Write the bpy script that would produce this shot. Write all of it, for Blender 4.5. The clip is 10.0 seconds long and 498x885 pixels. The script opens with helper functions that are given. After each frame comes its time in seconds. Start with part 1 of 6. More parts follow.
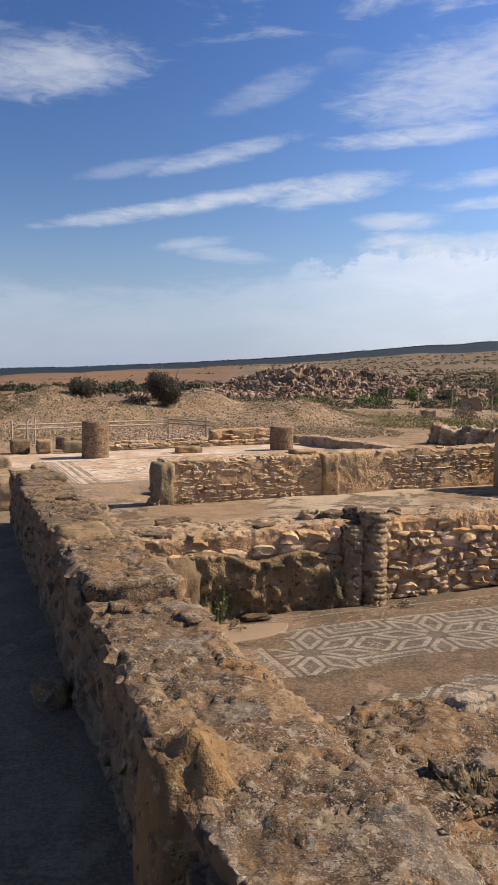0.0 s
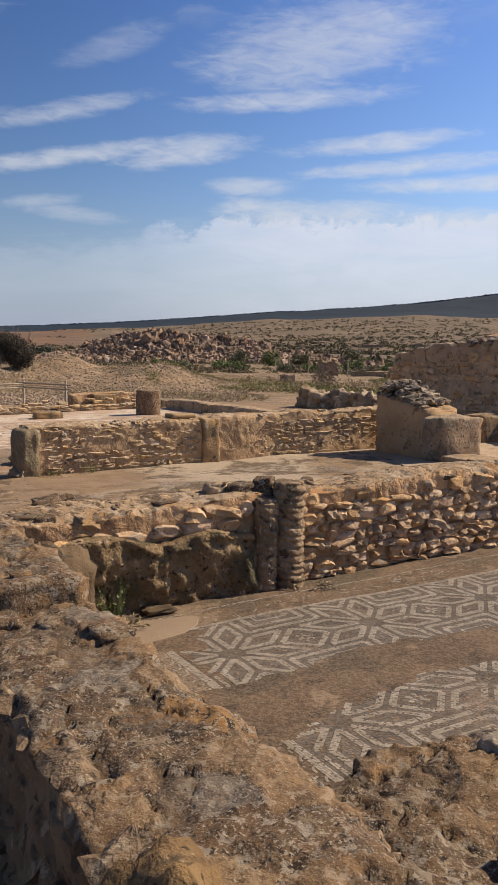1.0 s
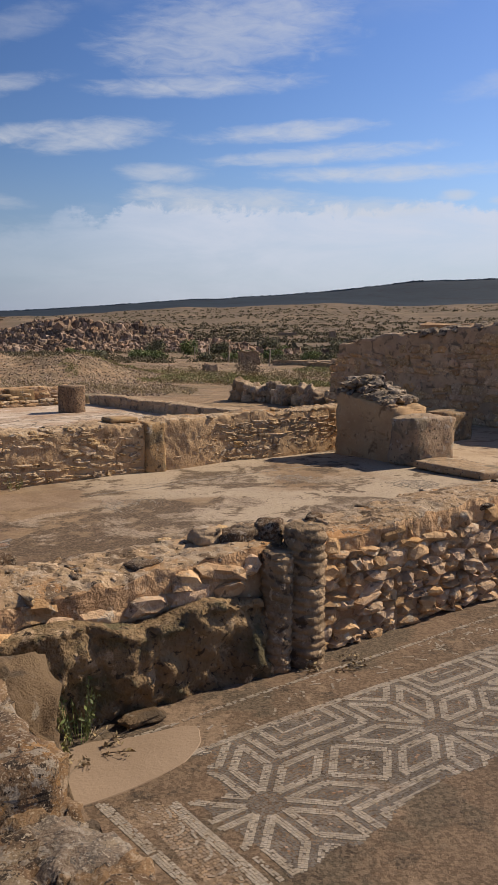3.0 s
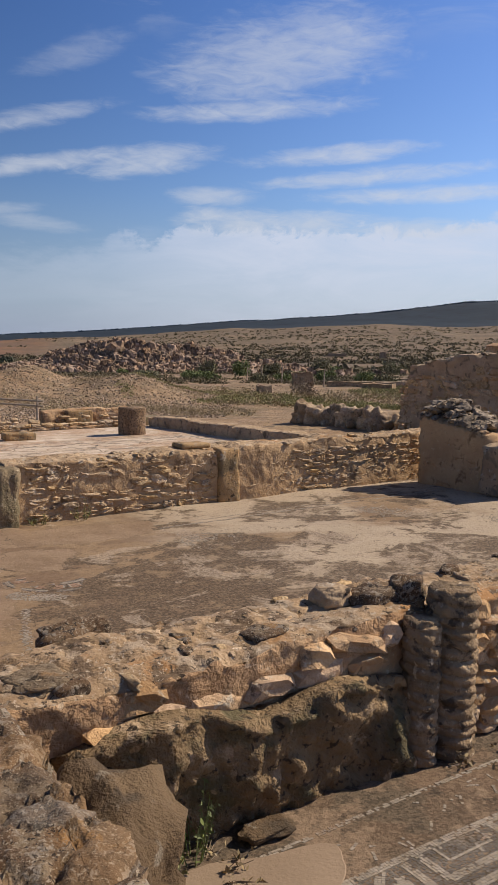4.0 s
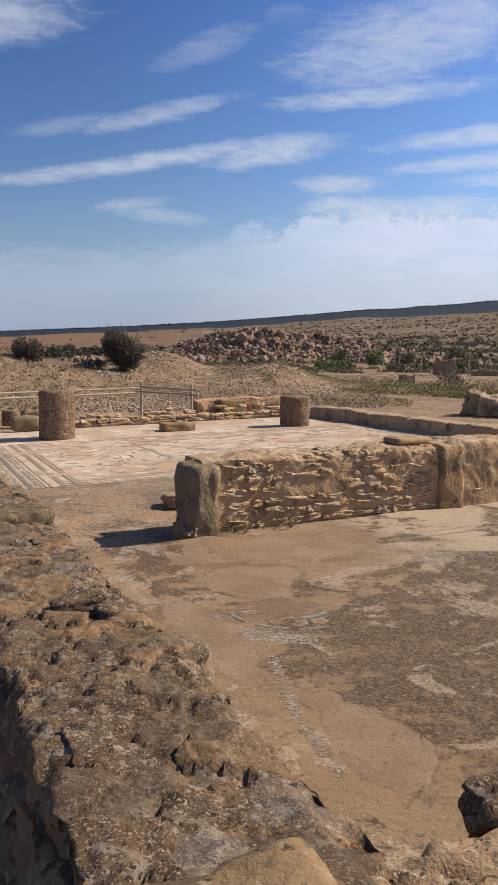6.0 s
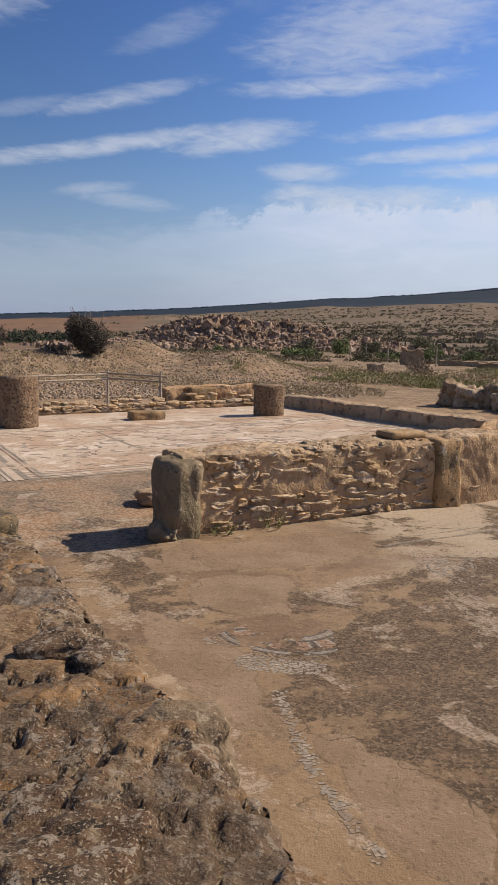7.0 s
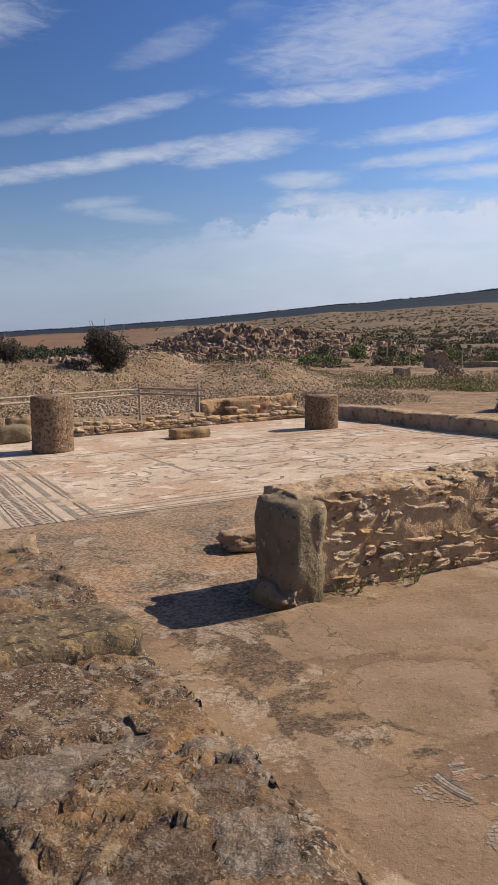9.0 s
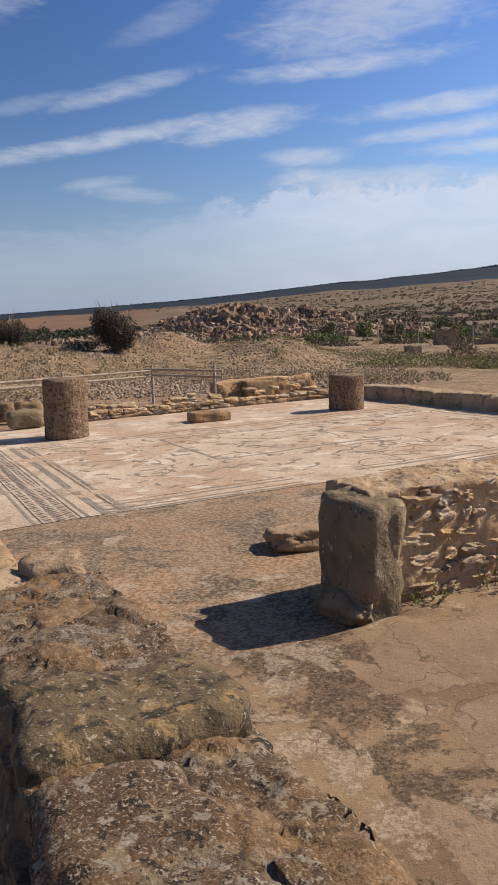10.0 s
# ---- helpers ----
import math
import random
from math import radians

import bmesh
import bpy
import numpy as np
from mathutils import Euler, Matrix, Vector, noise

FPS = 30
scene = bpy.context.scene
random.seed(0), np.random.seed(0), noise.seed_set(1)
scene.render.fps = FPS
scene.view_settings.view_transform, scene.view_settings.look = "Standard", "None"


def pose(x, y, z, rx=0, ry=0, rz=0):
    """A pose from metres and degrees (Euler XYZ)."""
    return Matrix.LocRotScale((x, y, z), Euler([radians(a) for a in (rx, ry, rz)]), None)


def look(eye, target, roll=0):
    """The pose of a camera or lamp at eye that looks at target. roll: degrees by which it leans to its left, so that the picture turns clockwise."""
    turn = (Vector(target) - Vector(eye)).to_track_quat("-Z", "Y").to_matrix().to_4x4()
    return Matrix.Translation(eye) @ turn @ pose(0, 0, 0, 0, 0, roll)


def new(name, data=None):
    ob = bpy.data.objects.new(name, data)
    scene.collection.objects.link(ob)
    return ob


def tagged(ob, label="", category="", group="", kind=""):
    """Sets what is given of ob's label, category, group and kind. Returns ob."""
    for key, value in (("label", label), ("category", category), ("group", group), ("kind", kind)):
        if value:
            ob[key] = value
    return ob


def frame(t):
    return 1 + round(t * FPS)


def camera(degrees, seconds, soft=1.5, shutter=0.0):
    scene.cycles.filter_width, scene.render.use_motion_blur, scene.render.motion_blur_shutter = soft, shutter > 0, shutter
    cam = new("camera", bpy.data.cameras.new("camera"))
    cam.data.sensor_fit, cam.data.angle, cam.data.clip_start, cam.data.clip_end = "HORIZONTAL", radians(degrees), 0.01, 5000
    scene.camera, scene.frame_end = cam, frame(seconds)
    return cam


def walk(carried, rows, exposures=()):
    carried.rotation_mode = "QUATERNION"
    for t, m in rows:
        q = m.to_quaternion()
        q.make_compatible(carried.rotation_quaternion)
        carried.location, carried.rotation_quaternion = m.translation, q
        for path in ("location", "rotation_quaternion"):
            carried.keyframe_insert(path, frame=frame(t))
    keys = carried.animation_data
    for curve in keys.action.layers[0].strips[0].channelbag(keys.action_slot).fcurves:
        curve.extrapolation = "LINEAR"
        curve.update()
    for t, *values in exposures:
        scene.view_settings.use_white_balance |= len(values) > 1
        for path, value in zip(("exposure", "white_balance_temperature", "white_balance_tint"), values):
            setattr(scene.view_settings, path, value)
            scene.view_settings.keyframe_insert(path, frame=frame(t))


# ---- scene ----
cam = camera(34.3, 10.0, soft=0.75)
PATH = [
    (0, (1.306, -1.44, 1.813), (0.553, 0.406, 1.652), 0.4),
    (0.5, (1.017, -1.149, 1.804), (0.525, 0.783, 1.647), 1.6),
    (1, (0.722, -0.717, 1.719), (0.315, 1.226, 1.476), 0.9),
    (1.5, (0.571, -0.372, 1.793), (0.226, 1.577, 1.511), 0.2),
    (2, (0.433, -0.016, 1.761), (0.299, 1.956, 1.458), 1.4),
    (2.5, (0.247, 0.273, 1.766), (0.167, 2.247, 1.452), 1.4),
    (2.7, (0.142, 0.391, 1.772), (0.009, 2.365, 1.475), 1.0),
    (3.8, (-0.284, 1.013, 1.749), (-0.554, 2.981, 1.52), 0.9),
    (4, (-0.409, 1.161, 1.76), (-0.728, 3.123, 1.54), 0.8),
    (4.5, (-0.698, 1.404, 1.725), (-1.282, 3.3, 1.471), 0.8),
    (5, (-1.08, 1.75, 1.691), (-1.931, 3.542, 1.438), -1.9),
    (5.5, (-1.252, 1.957, 1.658), (-1.983, 3.804, 1.422), -1.0),
    (5.7, (-1.396, 2.068, 1.651), (-2.053, 3.942, 1.416), -0.5),
    (6.8, (-1.884, 2.734, 1.608), (-2.456, 4.631, 1.337), 1.1),
    (7, (-1.942, 2.81, 1.603), (-2.468, 4.72, 1.327), 1.2),
    (7.5, (-2.228, 3.076, 1.615), (-2.665, 5.01, 1.353), 1.0),
    (8, (-2.564, 3.383, 1.572), (-3.151, 5.276, 1.305), -1.0),
    (8.5, (-2.76, 3.719, 1.59), (-3.381, 5.599, 1.307), -1.5),
    (9, (-2.992, 3.928, 1.569), (-3.548, 5.832, 1.314), -0.9),
    (9.5, (-3.244, 4.13, 1.553), (-3.783, 6.033, 1.258), -1.0),
    (10, (-3.48, 4.471, 1.541), (-4.043, 6.366, 1.237), -1.6),
]
walk(cam, [(t, look(eye, target, roll)) for t, eye, target, roll in PATH],
     exposures=[(0, 0.20, 6710, 10), (0.25, 0.08, 6660, 10), (0.5, -0.06, 6610, 10), (0.8, -0.04, 6730, 10), (1.5, 0.04, 6780, 10), (2.5, -0.19, 6730, 10), (4, -0.15, 6490, 10), (4.5, -0.11, 6390, 10), (5, 0.18, 6410, 10), (5.7, 0.06, 6430, 10), (7, -0.11, 6440, 10), (7.5, -0.19, 6440, 10), (8.5, -0.05, 6370, 10), (9.25, -0.12, 6460, 10), (10, -0.07, 6460, 10)])

# ---- light ----
SUN_TO = Vector((0.871, 0.524, 0.89)).normalized()   # towards the sun
world = bpy.data.worlds.new("sky")
scene.world = world
world.use_nodes = True
SKY_STRENGTH = 0.063
SUN_POWER = 5.9
sun_data = bpy.data.lights.new("sun", "SUN")
sun_data.energy, sun_data.angle, sun_data.color = SUN_POWER, radians(0.53), (1.0, 0.865, 0.715)
sun = new("sun", sun_data)
sun.matrix_world = look(SUN_TO * 60, (0, 0, 0))


class Nodes:
    """Short hand for building node trees."""

    def __init__(self, tree):
        self.t = tree

    def add(self, kind, **props):
        n = self.t.nodes.new(kind)
        for k, v in props.items():
            if k == "operation":
                n.operation = v
            elif k == "data_type":
                n.data_type = v
            elif k == "blend_type":
                n.blend_type = v
            elif k == "feature":
                n.feature = v
        return n

    def link(self, a, b):
        self.t.links.new(a, b)

    def put(self, sock, val):
        if isinstance(val, bpy.types.NodeSocket):
            self.link(val, sock)
        else:
            sock.default_value = val

    def math(self, op, a, b=0.0, c=0.0):
        n = self.add("ShaderNodeMath", operation=op)
        for s, v in zip(n.inputs, (a, b, c)):
            self.put(s, v)
        return n.outputs[0]

    def mix(self, f, a, b):
        n = self.add("ShaderNodeMix", data_type="RGBA")
        self.put(n.inputs[0], f)
        self.put(n.inputs[6], a if isinstance(a, bpy.types.NodeSocket) else (*a, 1))
        self.put(n.inputs[7], b if isinstance(b, bpy.types.NodeSocket) else (*b, 1))
        return n.outputs[2]

    def ramp(self, f, lo, hi):
        n = self.add("ShaderNodeMapRange")
        n.interpolation_type = "SMOOTHSTEP"
        self.put(n.inputs[0], f)
        n.inputs[1].default_value, n.inputs[2].default_value = lo, hi
        return n.outputs[0]

    def noise(self, co, scale, detail=4.0, rough=0.55, distort=0.0):
        n = self.add("ShaderNodeTexNoise")
        self.put(n.inputs["Vector"], co)
        n.inputs["Scale"].default_value = scale
        n.inputs["Detail"].default_value = detail
        n.inputs["Roughness"].default_value = rough
        n.inputs["Distortion"].default_value = distort
        return n.outputs[0]

    def voronoi(self, co, scale, feature="F1"):
        n = self.add("ShaderNodeTexVoronoi", feature=feature)
        self.put(n.inputs["Vector"], co)
        n.inputs["Scale"].default_value = scale
        return n


# sky with thin clouds: long streaks (azimuth, elevation, half length, half height, slope, strength)
STREAKS = [
    (-36.0, 19.8, 5.5, 1.6, 0.10, 0.75), (-24.0, 15.0, 4.2, 0.55, 0.22, 0.75), (-25.5, 11.9, 8.5, 0.50, 0.17, 0.9),
    (-16.5, 12.7, 4.0, 0.75, 0.16, 0.9), (-26.2, 9.2, 2.0, 0.34, 0.10, 0.5), (-24.2, 8.5, 2.6, 0.42, -0.08, 0.5), (-9.5, 16.0, 6.5, 0.55, 0.06, 0.9),
    (-7.0, 19.2, 7.0, 2.2, 0.10, 0.75), (-4.0, 13.3, 5.0, 0.50, 0.07, 0.95), (-1.0, 11.9, 6.0, 0.48, 0.06, 0.95),
    (3.0, 10.7, 7.0, 0.45, 0.02, 0.95), (-12.0, 10.6, 2.4, 0.50, 0.0, 0.8), (8.0, 9.2, 1.0, 0.30, 0.0, 0.9),
    (11.5, 8.7, 1.2, 0.25, -0.1, 0.9), (12.0, 16.2, 4.0, 0.7, 0.2, 0.4), (-12.6, 9.0, 1.9, 0.75, 0.05, 1.0), (-9.2, 8.9, 3.2, 0.8, 0.02, 1.0), (-4.5, 8.9, 3.4, 0.75, 0.0, 0.9), (1.0, 8.5, 6.0, 0.6, -0.03, 0.8),
    (-21.0, 19.0, 3.0, 0.8, 0.3, 0.35), (-30.5, 14.0, 2.5, 0.4, 0.2, 0.35),
]
N = Nodes(world.node_tree)
world.node_tree.nodes.clear()
sky = N.add("ShaderNodeTexSky")
sky.sky_type = "NISHITA"
sky.sun_disc = False
sky.sun_elevation = math.asin(SUN_TO.z)
sky.sun_rotation = math.atan2(SUN_TO.x, SUN_TO.y)
sky.altitude, sky.air_density, sky.dust_density, sky.ozone_density = 50, 1.0, 0.6, 2.0
co = N.add("ShaderNodeTexCoord").outputs["Generated"]
sep = N.add("ShaderNodeSeparateXYZ")
N.link(co, sep.inputs[0])
AZ = N.math("MULTIPLY", N.math("ARCTAN2", sep.outputs[0], sep.outputs[1]), 57.2958)
EL = N.math("MULTIPLY", N.math("ARCSINE", sep.outputs[2]), 57.2958)
flat = N.add("ShaderNodeCombineXYZ")
N.link(N.math("MULTIPLY", AZ, 0.10), flat.inputs[0])
N.link(N.math("MULTIPLY", EL, 0.36), flat.inputs[1])
soft = N.noise(flat.outputs[0], 1.1, 7.0, 0.62, 0.5)
fine = N.noise(flat.outputs[0], 4.2, 7.0, 0.62, 0.7)
rag = N.math("ADD", N.math("MULTIPLY", N.math("SUBTRACT", soft, 0.5), 2.6), N.math("MULTIPLY", N.math("SUBTRACT", fine, 0.5), 2.7))
cover = None
for az, el, lx, ly, slope, power in STREAKS:
    da = N.math("SUBTRACT", AZ, az)
    de = N.math("SUBTRACT", N.math("SUBTRACT", EL, el), N.math("MULTIPLY", da, slope))
    q = N.math("ADD", N.math("POWER", N.math("ABSOLUTE", N.math("DIVIDE", da, lx)), 2.0), N.math("POWER", N.math("ABSOLUTE", N.math("DIVIDE", de, ly)), 2.0))
    s = N.math("MULTIPLY", N.ramp(N.math("ADD", q, N.math("MULTIPLY", rag, 1.25)), 2.3, -1.1), power)
    cover = s if cover is None else N.math("MAXIMUM", cover, s)
round_co = N.add("ShaderNodeCombineXYZ")
N.link(N.math("MULTIPLY", AZ, 0.36), round_co.inputs[0])
N.link(N.math("MULTIPLY", EL, 0.42), round_co.inputs[1])
puff = N.math("ADD", N.math("MULTIPLY", N.math("SUBTRACT", N.noise(round_co.outputs[0], 1.3, 8.0, 0.62, 0.3), 0.5), 4.6), N.math("MULTIPLY", rag, 0.25))
# cumulus bank on the right and the pale veil over the horizon
edge = N.math("ADD", N.math("MULTIPLY", N.ramp(AZ, -30.0, -9.0), 2.6), 5.9)
firm = N.ramp(AZ, -24.0, -13.0)
gap = N.math("SUBTRACT", edge, EL)
crisp = N.math("MULTIPLY", N.ramp(N.math("ADD", gap, puff), -0.30, 0.45), firm)
hazy = N.math("MULTIPLY", N.ramp(N.math("ADD", gap, N.math("MULTIPLY", rag, 1.1)), -1.0, 1.3), N.math("SUBTRACT", 1.0, firm))
bank = N.math("MULTIPLY", N.math("ADD", crisp, hazy), N.math("ADD", 0.22, N.math("MULTIPLY", N.ramp(AZ, -26.0, -6.0), 0.52)))
wild = N.math("MULTIPLY", N.math("MULTIPLY", N.ramp(soft, 0.50, 0.72), N.ramp(EL, 19.0, 26.0)), 0.8)
bank = N.math("MULTIPLY", bank, N.math("ADD", 0.62, N.math("MULTIPLY", N.ramp(EL, 1.0, 8.0), 0.38)))
bank = N.math("MULTIPLY", bank, N.math("ADD", 0.75, N.math("MULTIPLY", N.ramp(soft, 0.3, 0.7), 0.4)))
cover = N.math("MAXIMUM", cover, wild)
veil = N.math("MULTIPLY", N.ramp(EL, 12.0, -1.0), 0.85)
rich = N.add("ShaderNodeHueSaturation")
N.link(sky.outputs[0], rich.inputs["Color"])
rich.inputs["Hue"].default_value, rich.inputs["Saturation"].default_value, rich.inputs["Value"].default_value = 0.516, 1.31, 1.82
glow = N.add("ShaderNodeHueSaturation")      # brighter towards the sun's side
N.link(rich.outputs[0], glow.inputs["Color"])
side = N.math("ADD", 0.80, N.math("MULTIPLY", N.ramp(AZ, -40.0, 12.0), 0.50))
N.link(N.math("MULTIPLY", side, N.math("SUBTRACT", 1.0, N.math("MULTIPLY", N.ramp(EL, 22.0, 56.0), 0.62))), glow.inputs["Value"])
tone = N.mix(veil, glow.outputs[0], (4.2, 5.3, 8.3))
tone = N.mix(bank, tone, (11.4, 12.1, 14.2))
tone = N.mix(N.math("MULTIPLY", cover, 0.74), tone, (11.0, 11.5, 12.6))
bg = N.add("ShaderNodeBackground")
N.link(tone, bg.inputs[0])
bg.inputs[1].default_value = SKY_STRENGTH

out = N.add("ShaderNodeOutputWorld")
N.link(bg.outputs[0], out.inputs[0])


# ---- materials ----
def surface(name, base, patches=(), bump=(), rough=0.9, tint=0.0, island=0.0, extra=None):
    """base: (dark, light, scale); patches: (colour, scale, from, to, detail); bump: (scale, metres); tint: spread by object."""
    m = bpy.data.materials.new(name)
    m.use_nodes = True
    n = Nodes(m.node_tree)
    bsdf = m.node_tree.nodes["Principled BSDF"]
    bsdf.inputs["Roughness"].default_value = rough
    bsdf.inputs["Specular IOR Level"].default_value = 0.25
    pos = n.add("ShaderNodeNewGeometry")
    p = pos.outputs["Position"]
    if tint:
        rnd = n.add("ShaderNodeObjectInfo").outputs["Random"]
        add = n.add("ShaderNodeVectorMath", operation="ADD")
        n.link(p, add.inputs[0])
        c3 = n.add("ShaderNodeCombineXYZ")
        n.link(n.math("MULTIPLY", rnd, 37.0), c3.inputs[0])
        n.link(c3.outputs[0], add.inputs[1])
        p = add.outputs[0]
    col = n.mix(n.ramp(n.noise(p, base[2], 6.0, 0.6), 0.3, 0.7), base[0], base[1])
    for colour, scale, lo, hi, detail in patches:
        col = n.mix(n.ramp(n.noise(p, scale, detail, 0.6, 0.3), lo, hi), col, colour)
    if extra:
        col = extra(n, p, col)
    if tint or island:
        r = rnd if tint else pos.outputs["Random Per Island"]
        hsv = n.add("ShaderNodeHueSaturation")
        amount = tint or island
        n.link(n.math("ADD", n.math("MULTIPLY", r, amount), 1.0 - amount / 2), hsv.inputs["Value"])
        n.link(n.math("ADD", n.math("MULTIPLY", n.math("FRACT", n.math("MULTIPLY", r, 7.31)), 0.3), 0.85), hsv.inputs["Saturation"])
        n.link(col, hsv.inputs["Color"])
        col = hsv.outputs[0]
    n.link(col, bsdf.inputs["Base Color"])
    h = None
    for scale, dist in bump:
        g = n.math("MULTIPLY", n.noise(p, scale, 5.0, 0.6), dist)
        h = g if h is None else n.math("ADD", h, g)
    if h is not None:
        b = n.add("ShaderNodeBump")
        b.inputs["Strength"].default_value = 1.0
        b.inputs["Distance"].default_value = 1.0
        n.link(h, b.inputs["Height"])
        n.link(b.outputs[0], bsdf.inputs["Normal"])
    return m


def speckle(scale, colours, amount):
    """A fine patchwork of small tesserae laid over a colour."""
    def go(n, p, col):
        v = n.voronoi(p, scale)
        w = n.add("ShaderNodeSeparateColor")
        n.link(v.outputs["Color"], w.inputs[0])
        c = n.mix(n.ramp(w.outputs[0], 0.2, 0.8), colours[0], colours[1])
        return n.mix(amount, col, c)
    return go


def flagstones(n, p, col):
    """Each stone of a worn wall top has its own tone."""
    a = n.add("ShaderNodeAttribute")
    a.attribute_name = "stone"
    f = a.outputs["Fac"]
    col = n.mix(n.math("MULTIPLY", n.ramp(f, 0.70, 0.78), 0.40), col, (0.27, 0.165, 0.08))
    col = n.mix(n.math("MULTIPLY", n.ramp(n.math("ABSOLUTE", n.math("SUBTRACT", f, 0.52)), 0.10, 0.04), 0.32), col, (0.25, 0.22, 0.18))
    return n.mix(n.math("MULTIPLY", n.ramp(f, 0.22, 0.14), n.math("MULTIPLY", n.ramp(f, 0.001, 0.02), 0.5)), col, (0.10, 0.07, 0.045))


LICHEN = [((0.197, 0.143, 0.087), 9.0, 0.53, 0.60, 10.0), ((0.240, 0.129, 0.048), 3.2, 0.57, 0.63, 10.0), ((0.091, 0.061, 0.037), 12.0, 0.52, 0.58, 10.0), ((0.240, 0.198, 0.148), 22.0, 0.56, 0.60, 8.0), ((0.035, 0.025, 0.017), 17.0, 0.58, 0.60, 10.0), ((0.317, 0.262, 0.191), 85.0, 0.59, 0.63, 3.0), ((0.033, 0.024, 0.017), 70.0, 0.59, 0.63, 4.0), ((0.250, 0.193, 0.131), 170.0, 0.58, 0.64, 2.0)]
M_TOP = surface("lichen_stone", ((0.079, 0.046, 0.025), (0.162, 0.100, 0.053), 5.0), LICHEN, ((14.0, 0.012), (45.0, 0.007), (150.0, 0.003)), 0.93, extra=flagstones)
M_CORE = surface("brown_rubble_core", ((0.15, 0.10, 0.06), (0.26, 0.18, 0.108), 5.0), [((0.08, 0.058, 0.038), 9.0, 0.53, 0.62, 8.0), ((0.32, 0.245, 0.16), 15.0, 0.58, 0.66, 7.0)], ((10.0, 0.035), (30.0, 0.020), (100.0, 0.006)), 0.95)
M_OCHRE = surface("ochre_upright_stone", ((0.15, 0.090, 0.040), (0.25, 0.155, 0.070), 5.0), [((0.10, 0.065, 0.034), 8.0, 0.53, 0.62, 9.0), ((0.30, 0.22, 0.12), 24.0, 0.58, 0.65, 7.0), ((0.045, 0.033, 0.02), 36.0, 0.60, 0.66, 5.0)], ((8.0, 0.03), (30.0, 0.014), (120.0, 0.004)), 0.92)
M_COPING = surface("mottled_coping", ((0.10, 0.075, 0.042), (0.19, 0.135, 0.075), 8.0), [((0.27, 0.185, 0.085), 12.0, 0.55, 0.62, 8.0), ((0.05, 0.04, 0.024), 20.0, 0.53, 0.60, 7.0), ((0.30, 0.25, 0.18), 60.0, 0.60, 0.65, 3.0)], ((14.0, 0.016), (45.0, 0.007), (150.0, 0.003)), 0.93)
M_GREYTOP = surface("grey_lichened_stone", ((0.127, 0.089, 0.053), (0.212, 0.155, 0.095), 7.0), [((0.265, 0.209, 0.140), 15.0, 0.54, 0.62, 10.0), ((0.058, 0.042, 0.026), 24.0, 0.56, 0.64, 10.0), ((0.212, 0.116, 0.047), 4.0, 0.56, 0.66, 9.0), ((0.318, 0.252, 0.170), 70.0, 0.60, 0.66, 3.0)], ((14.0, 0.016), (45.0, 0.009), (150.0, 0.003)), 0.93)
M_ORANGETOP = surface("orange_slab", ((0.175, 0.115, 0.058), (0.27, 0.18, 0.092), 6.0), [((0.12, 0.085, 0.048), 9.0, 0.54, 0.62, 8.0), ((0.30, 0.235, 0.15), 26.0, 0.58, 0.65, 6.0), ((0.05, 0.038, 0.025), 40.0, 0.62, 0.67, 4.0)], ((12.0, 0.012), (45.0, 0.006), (150.0, 0.003)), 0.93)
M_MORTAR = surface("earth_mortar", ((0.361, 0.215, 0.110), (0.542, 0.352, 0.193), 4.0), [((0.249, 0.159, 0.089), 7.0, 0.55, 0.70, 5.0), ((0.587, 0.434, 0.281), 16.0, 0.58, 0.66, 6.0)], ((10.0, 0.035), (30.0, 0.020), (100.0, 0.006)), 0.95)
M_STONE = surface("rubble_stone", ((0.384, 0.241, 0.129), (0.577, 0.397, 0.233), 6.0), [((0.506, 0.421, 0.306), 13.0, 0.56, 0.66, 5.0), ((0.172, 0.119, 0.073), 18.0, 0.57, 0.68, 5.0)], ((28.0, 0.02), (95.0, 0.006)), 0.92, tint=0.5)
M_STUFF = surface("rubble_fill", ((0.32, 0.205, 0.115), (0.50, 0.36, 0.22), 6.0), [((0.50, 0.43, 0.33), 13.0, 0.56, 0.66, 5.0)], ((28.0, 0.02), (95.0, 0.006)), 0.92, island=0.5)
M_BLOCK = surface("ochre_block", ((0.27, 0.175, 0.095), (0.40, 0.28, 0.16), 3.0), [((0.19, 0.145, 0.09), 4.0, 0.50, 0.62, 8.0), ((0.38, 0.32, 0.24), 11.0, 0.57, 0.66, 7.0), ((0.10, 0.075, 0.05), 19.0, 0.57, 0.66, 6.0)], ((18.0, 0.02), (70.0, 0.008)), 0.9, tint=0.3)
M_MOSSY = surface("weathered_block", ((0.185, 0.141, 0.084), (0.294, 0.223, 0.135), 2.0), [((0.152, 0.128, 0.074), 3.0, 0.48, 0.64, 9.0), ((0.399, 0.323, 0.228), 18.0, 0.62, 0.67, 7.0), ((0.104, 0.081, 0.052), 26.0, 0.60, 0.67, 7.0)], ((5.0, 0.05), (30.0, 0.012), (110.0, 0.005)), 0.9)
M_PILASTER = surface("worn_shaft_stone", ((0.204, 0.143, 0.083), (0.370, 0.261, 0.156), 5.0), [((0.096, 0.071, 0.048), 14.0, 0.54, 0.64, 8.0), ((0.472, 0.370, 0.250), 22.0, 0.60, 0.68, 6.0)], ((24.0, 0.03), (80.0, 0.010)), 0.93)
